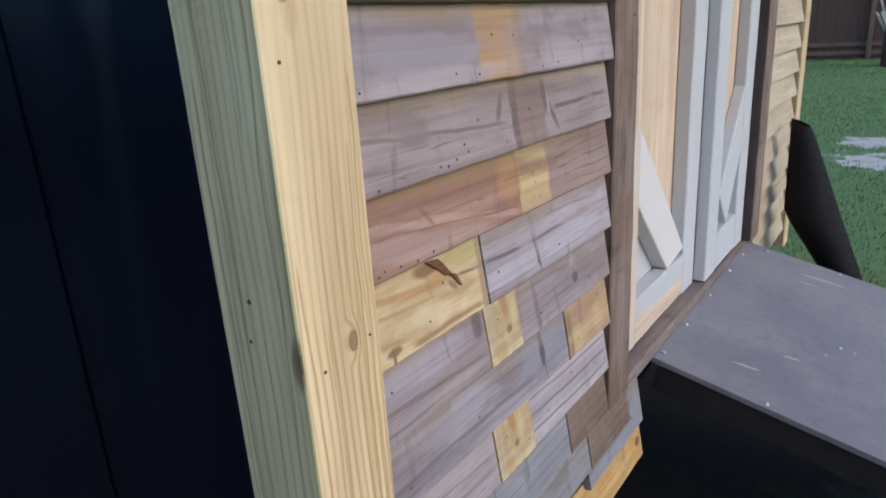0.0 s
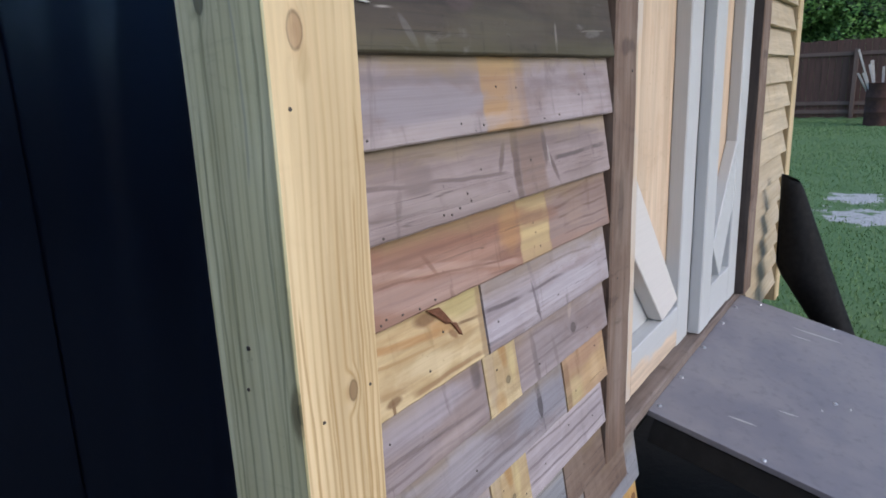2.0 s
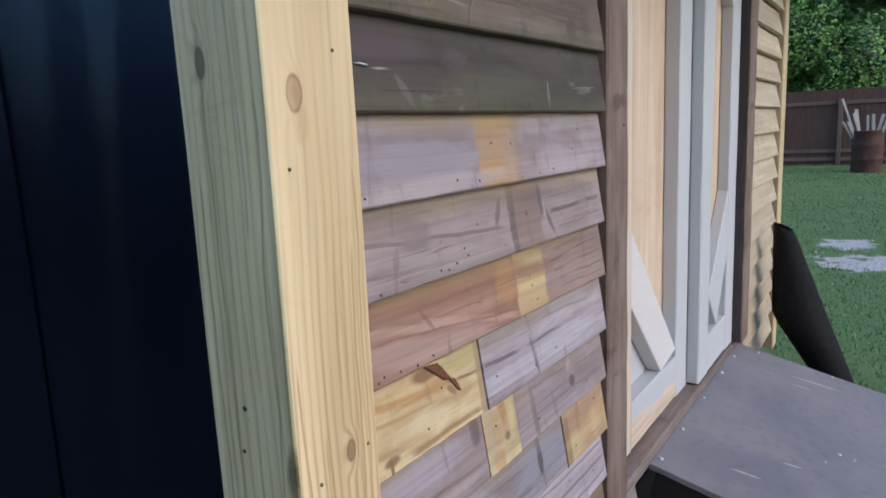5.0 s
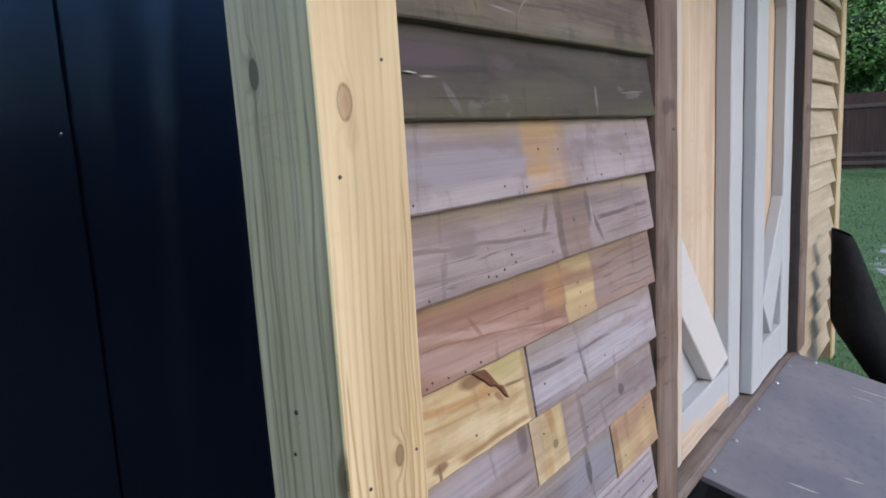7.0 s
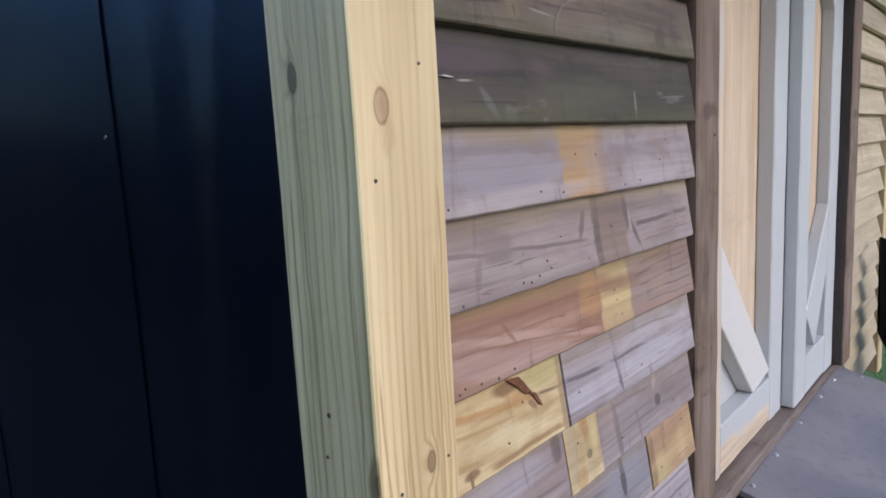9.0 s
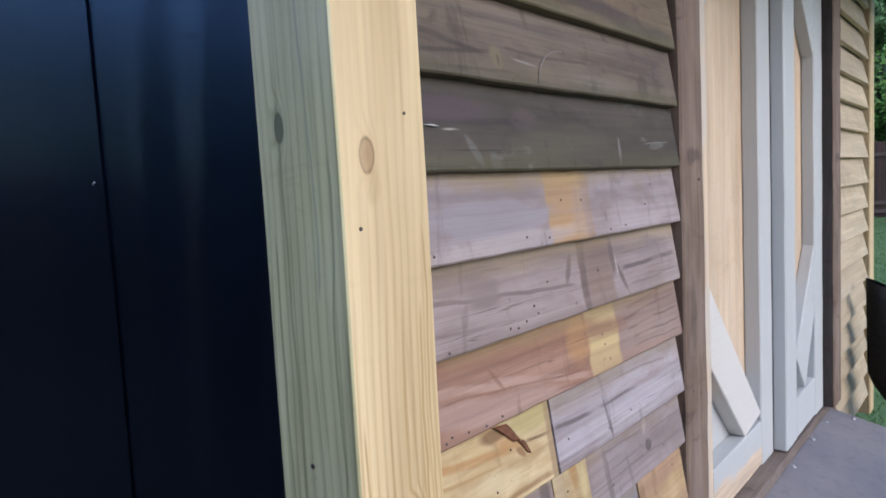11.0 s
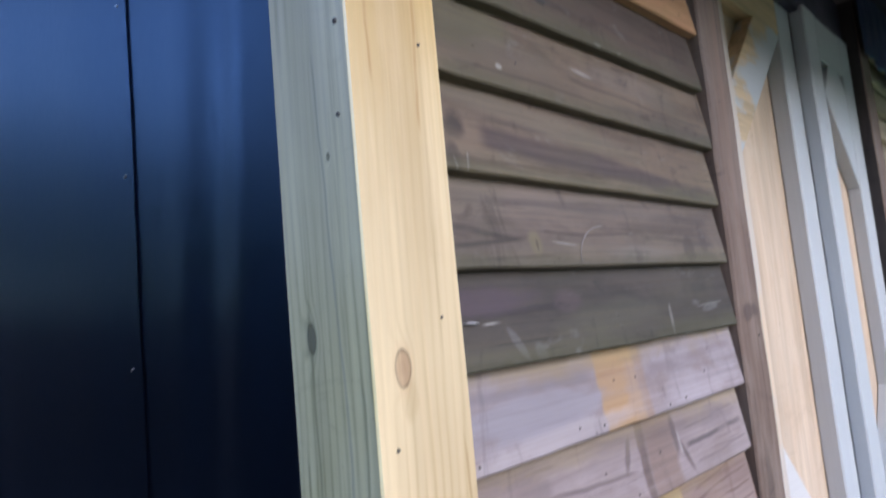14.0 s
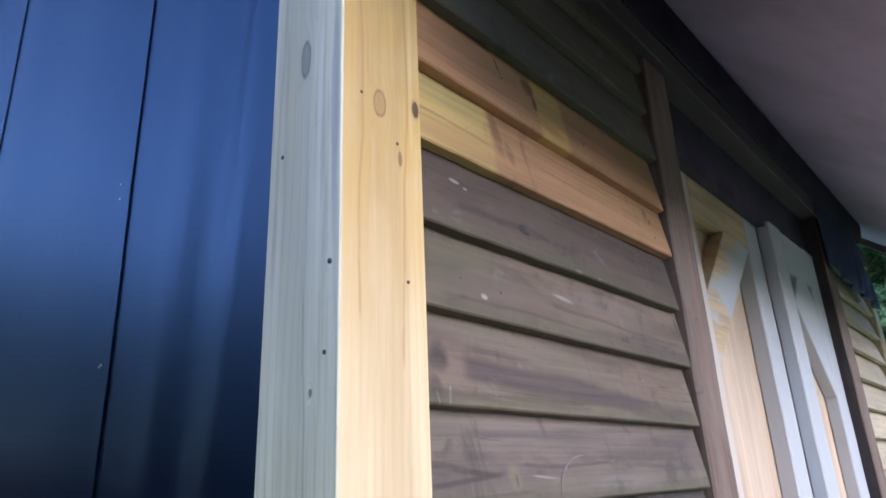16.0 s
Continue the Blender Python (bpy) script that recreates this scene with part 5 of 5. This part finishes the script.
for k, (zl, zr, pieces) in enumerate(low_rows):
    for q, (a, b, mat, nails_) in enumerate(pieces):
        f = lambda x: zl + (zr - zl) * (x - X0) / (X1 - X0)
        lap(near_siding, "siding_board", a, b, f(a), f(b), mat, "", seed=100 + 10 * k + q, nails=nails_, proud=(0.0 if q != 1 else 0.0015), height=0.089 if k != 6 else 0.098)

# a split in the yellow board and pale nicks on the dark ones
def sliver(name, x, z, length, height, mat, turn=0.0, y=0.001, thick=0.0012):
    bm = bmesh.new()
    pts = [(-0.5, 0.15), (-0.05, 0.5), (0.15, 0.25), (0.5, -0.35), (0.22, -0.5), (-0.1, -0.15)]
    lo = [bm.verts.new((px * length, 0, pz * height)) for px, pz in pts]
    hi = [bm.verts.new((px * length * 0.8, -thick, pz * height * 0.7)) for px, pz in pts]
    bm.faces.new(hi)
    for k in range(6):
        bm.faces.new((lo[k], lo[(k + 1) % 6], hi[(k + 1) % 6], hi[k]))
    bmesh.ops.recalc_face_normals(bm, faces=bm.faces)
    return part(name, bm, mat, near_siding, "", pose(x, y, z, -TILT_DEG, -turn, 0))


sliver("split", 0.198, 0.992, 0.05, 0.016, M_GOUGE, -22, 0.0125)
sliver("split", 0.222, 0.972, 0.03, 0.010, M_GOUGE, -35, 0.010)
sliver("nick", 0.106, 1.2765, 0.020, 0.0026, M_SCUFF, 2, 0.0075)

def chalk_arc():
    """A thin pale scratch that curves over one dark board."""
    zb, y0, k = 1.320, 0.0035, 0.014 / 0.086
    bm = bmesh.new()
    rows = []
    for i in range(13):
        a = math.radians(178 - 85 * i / 12)
        x, z, w = 0.322 + 0.056 * math.cos(a), 1.322 + 0.038 * math.sin(a), 0.0008 * (0.4 + math.sin(math.pi * (i + 0.5) / 13))
        n = Vector((math.cos(a), 0, math.sin(a)))
        y = y0 + k * (z - zb) - 0.0009
        rows.append([bm.verts.new(Vector((x, y, z)) + n * w), bm.verts.new(Vector((x, y - 0.0003, z))), bm.verts.new(Vector((x, y, z)) - n * w)])
    for a, b in zip(rows, rows[1:]):
        for q in (0, 1):
            bm.faces.new((a[q], a[q + 1], b[q + 1], b[q]))
    part("scratch", bm, M_SCRATCH, near_siding, "pale curved scratch")


chalk_arc()

# ---- jambs and sill ----
def jamb(name, x1, w, z0, z1, lean, label, mat=M_JAMB, yf=-0.004):
    ob = mesh_object(name, plank(z1 - z0, w, 0.075, 24, 0.003, 0.0012, 9), mat, upright(x1, yf, z0, lean))
    tagged(ob, label, "door jamb", kind="structure")
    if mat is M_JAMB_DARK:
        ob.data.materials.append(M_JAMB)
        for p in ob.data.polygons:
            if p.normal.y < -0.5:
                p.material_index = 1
    for h, x in ((0.3, 0.03), (0.62, 0.02), (0.31, 0.06), (0.95, 0.05)):
        nail(ob, h, x, 0.0022)
    return ob


jamb("door_jamb_near", 0.716, 0.086, 0.600, 1.984, 0.0, "weathered dark brown board beside the double door", M_JAMB, 0.003)
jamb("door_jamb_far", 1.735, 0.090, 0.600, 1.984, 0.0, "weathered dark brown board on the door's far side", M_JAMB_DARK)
tagged(mesh_object("door_sill", plank(1.00, 0.026, 0.09, 12, 0.003, 0.0012, 6), M_SILL, pose(0.72, 0.018, 0.572)), "worn brown timber sill under the double door", "sill", kind="structure")


# ---- double door ----
def board_at(parent, name, x, z, length, turn, width, y, depth, mat, seed, label=""):
    """A board lying in the door's plane, turned by degrees from level."""
    return part(name, plank(length, width, depth, 10, 0.002, 0.0008, seed), mat, parent, label, pose(x, y, z) @ pose(0, 0, 0, 0, -turn, 0))


def door_leaf(name, label, x0, x1, z0, z1, yf, depth, painted_to, mats):
    leaf = thing(name, label, "door", "leaves of the double door", kind="structure")
    w = 0.088
    foot = max(z0 + 0.004, painted_to)
    part("panel", plank(z1 - 0.004 - foot, x1 - x0 - 0.008, 0.012, 6, 0.001, 0.0), mats["panel"], leaf, "bare tan pine panel", upright(x1 - 0.004, yf + depth, foot))
    if painted_to:
        part("panel", block(x0 + 0.004, x1 - 0.004, yf + depth, yf + depth + 0.012, z0 + 0.004, foot - 0.001), M_WHITE, leaf, "white painted panel")
    part("panel", block(x0 + 0.004, x1 - 0.004, yf + depth + 0.013, yf + depth + 0.02, z0 + 0.004, z1 - 0.004), M_CORE, leaf)
    for xr, m, sd in ((x0 + w, mats.get("hung", mats["stile"]), 1), (x1, mats["stile"], 2)):
        part("stile", plank(z1 - z0, w, depth, 14, 0.003, 0.0009, sd), m, leaf, "", upright(xr, yf, z0))
    inner = x1 - x0 - 2 * w - 0.002
    board_at(leaf, "bottom_rail", x0 + w + 0.001, z0 + 0.001, inner, 0, 0.095, yf + 0.0006, depth - 0.001, mats["bottom"], 3)
    board_at(leaf, "top_rail", x0 + w + 0.001, z1 - 0.101, inner, 0, 0.10, yf + 0.0006, depth - 0.001, mats["top"], 4)
    return leaf


def brace(leaf, pts, yf, depth, mat, seed):
    """A slanting brace as a four-cornered board in the door's plane."""
    bm = bmesh.new()
    lo = [bm.verts.new((x, yf, z)) for x, z in pts]
    hi = [bm.verts.new((x, yf + depth, z)) for x, z in pts]
    bm.faces.new(lo)
    bm.faces.new(hi[::-1])
    for k in range(4):
        bm.faces.new((lo[k], hi[k], hi[(k + 1) % 4], lo[(k + 1) % 4]))
    bmesh.ops.recalc_face_normals(bm, faces=bm.faces)
    bmesh.ops.bevel(bm, geom=bm.edges, offset=0.002, segments=1, affect="EDGES")
    part("brace", bm, mat, leaf)


DZ0, DZ1 = 0.600, 1.897
Y1, D1 = 0.050, 0.034
leaf = door_leaf("door_near", "half-painted white pine door leaf with slanting braces", 0.786, 1.268, DZ0, DZ1, Y1, D1, 0.80, {"panel": M_PANEL, "stile": M_WHITE, "hung": M_CREAM, "bottom": M_RAIL, "top": M_BARE})
xi0, xi1 = 0.875, 1.179
brace(leaf, [(xi0, 1.51), (xi1, 1.79), (1.060, 1.823), (xi0, 1.64)], Y1 + 0.001, D1 - 0.002, M_RUBBED, 1)
brace(leaf, [(xi0, 1.03), (xi1, 0.715), (1.068, 0.697), (xi0, 0.885)], Y1 + 0.001, D1 - 0.002, M_BRACE, 2)
Y2, D2 = 0.022, 0.030
leaf = door_leaf("door_far", "white painted pine door leaf with slanting braces", 1.271, 1.642, DZ0 + 0.004, 1.877, Y2, D2, 0.955, {"panel": M_PANEL, "stile": M_WHITE, "bottom": M_WHITE, "top": M_WHITE})
xi0, xi1 = 1.360, 1.553
brace(leaf, [(xi0, 1.70), (xi1, 1.50), (xi1, 1.73), (xi0 + 0.10, 1.815)], Y2 + 0.001, D2 - 0.002, M_WHITE, 3)
brace(leaf, [(xi0, 0.80), (xi1, 1.04), (xi1, 0.87), (xi0 + 0.09, 0.702)], Y2 + 0.001, D2 - 0.002, M_WHITE, 4)

# ---- far siding and far post ----
far_siding = siding_wall("wall_front_far", "lapped siding of yellow pine boards past the doors")
first = None
for k in range(19):
    z = 0.47 + 0.0785 * k
    if first is None:
        first = lap(far_siding, "siding_board", 1.737, 2.246, z, z, M_FAR_SIDING, "", seed=7, tilt=14.0)
    else:
        ob = new("siding_board", first.data)
        ob.parent = far_siding
        ob.matrix_basis = Matrix.Translation((0.003 * math.sin(k * 2.1), 0, 0.0785 * k + 0.002 * math.sin(k * 1.3))) @ first.matrix_basis
ob = mesh_object("far_corner_post", plank(1.62, 0.074, 0.089, 12, 0.004, 0.001, 3), M_FAR_POST, upright(2.333, 0.0, 0.40))
tagged(ob, "pale yellow pine post at the shed's far corner", "post")

# ---- ramp ----
RAMP_TURN = -math.degrees(math.atan(0.242))


def ramp():
    t = thing("ramp", "grey-painted plywood ramp sloping from the door sill to the lawn", "ramp", matrix=pose(0.887, 0.018, 0.578, -RAMP_TURN, 0, 0))
    width, length = 0.825, 2.38
    bm = block(0, width, -length, 0, -0.012, 0, 0.0015)
    part("deck", bm, M_RAMP, t, "scuffed grey plywood deck")
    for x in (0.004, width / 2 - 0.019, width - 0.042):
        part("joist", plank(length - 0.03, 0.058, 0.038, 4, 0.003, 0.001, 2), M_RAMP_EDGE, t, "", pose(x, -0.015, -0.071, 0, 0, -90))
    cap = None
    spots = [(0.033, -0.012), (0.185, -0.012), (0.375, -0.011), (0.565, -0.011), (0.71, -0.012), (0.80, -0.06), (0.012, -0.215), (0.012, -0.62), (0.012, -1.05), (0.81, -0.25), (0.81, -0.5), (0.4, -0.5), (0.36, -0.30), (0.42, -0.9)]
    for x, y in spots:
        if cap is None:
            bm = bmesh.new()
            bmesh.ops.create_uvsphere(bm, u_segments=10, v_segments=6, radius=0.0055)
            for v in bm.verts:
                v.co.z = max(v.co.z, 0) * 0.55
            cap = part("screw", bm, M_STEEL, t, "bright screw head", pose(x, y, 0.0004))
        else:
            ob = new("screw", cap.data)
            ob.parent = t
            ob.matrix_basis = pose(x, y, 0.0004)
    rnd = random.Random(3)
    for x, y, length_, w, turn in ((0.115, -0.155, 0.055, 0.008, -80), (0.225, -0.225, 0.038, 0.007, -76), (0.72, -0.22, 0.12, 0.010, -84), (0.66, -0.19, 0.05, 0.006, -80), (0.36, -0.33, 0.012, 0.006, 0), (0.30, -0.28, 0.012, 0.005, 10)):
        bm = bmesh.new()
        n = 9
        up = [bm.verts.new((length_ * (i / n - 0.5), w * (0.25 + 0.25 * rnd.random()) * math.sin(math.pi * (i + 0.4) / (n + 0.8)), 0)) for i in range(n + 1)]
        dn = [bm.verts.new((length_ * (i / n - 0.5), -w * (0.25 + 0.25 * rnd.random()) * math.sin(math.pi * (i + 0.4) / (n + 0.8)), 0)) for i in range(n + 1)]
        for i in range(n):
            bm.faces.new((up[i], dn[i], dn[i + 1], up[i + 1]))
        part("scuff", bm, M_SCUFF, t, "pale scratch", pose(x, y, 0.0012, 0, 0, turn))


ramp()


# ---- loosely rolled felt leaning on the far siding ----
def felt_roll():
    """A scroll that leans on the wall at its head and narrows to its foot on the lawn."""
    bm = bmesh.new()
    n, m = 26, 30
    rows = []
    for i in range(n + 1):
        z = -0.01 + 0.90 * i / n
        right = -0.081 - 0.40 * (0.90 - z)
        left = -0.026 if z > 0.60 else -0.026 - 0.70 * (0.60 - z) ** 1.0
        left = max(left, right + 0.03)
        mid, half = (left + right) / 2, (left - right) / 2
        row = []
        for k in range(m):
            a = 6.283 * k / (m - 1) * 0.93 + 0.3
            r = 1.0 - 0.16 * k / (m - 1)
            row.append(bm.verts.new((1.965 + 0.85 * half * r * math.sin(a), mid + half * r * math.cos(a), z + 0.012 * math.cos(a) * (1 if i == n else 0.2))))
        rows.append(row)
    for a, b in zip(rows, rows[1:]):
        for k in range(m - 1):
            bm.faces.new((a[k], a[k + 1], b[k + 1], b[k]))
    bmesh.ops.solidify(bm, geom=bm.faces[:], thickness=0.003)
    bmesh.ops.recalc_face_normals(bm, faces=bm.faces)
    ob = mesh_object("felt_roll", bm, M_FELT)
    shade_smooth(ob)
    tagged(ob, "loosely rolled black roofing felt leaning on the yellow siding", "felt roll")


felt_roll()


def conduit():
    bm = tube(0.012, 0.47, 14, 0.010, 0.002)
    ob = mesh_object("pipe", bm, M_CONDUIT, pose(1.99, -0.012, -0.02))
    shade_smooth(ob)
    tagged(ob, "pale grey plastic pipe standing against the yellow siding", "pipe")


conduit()
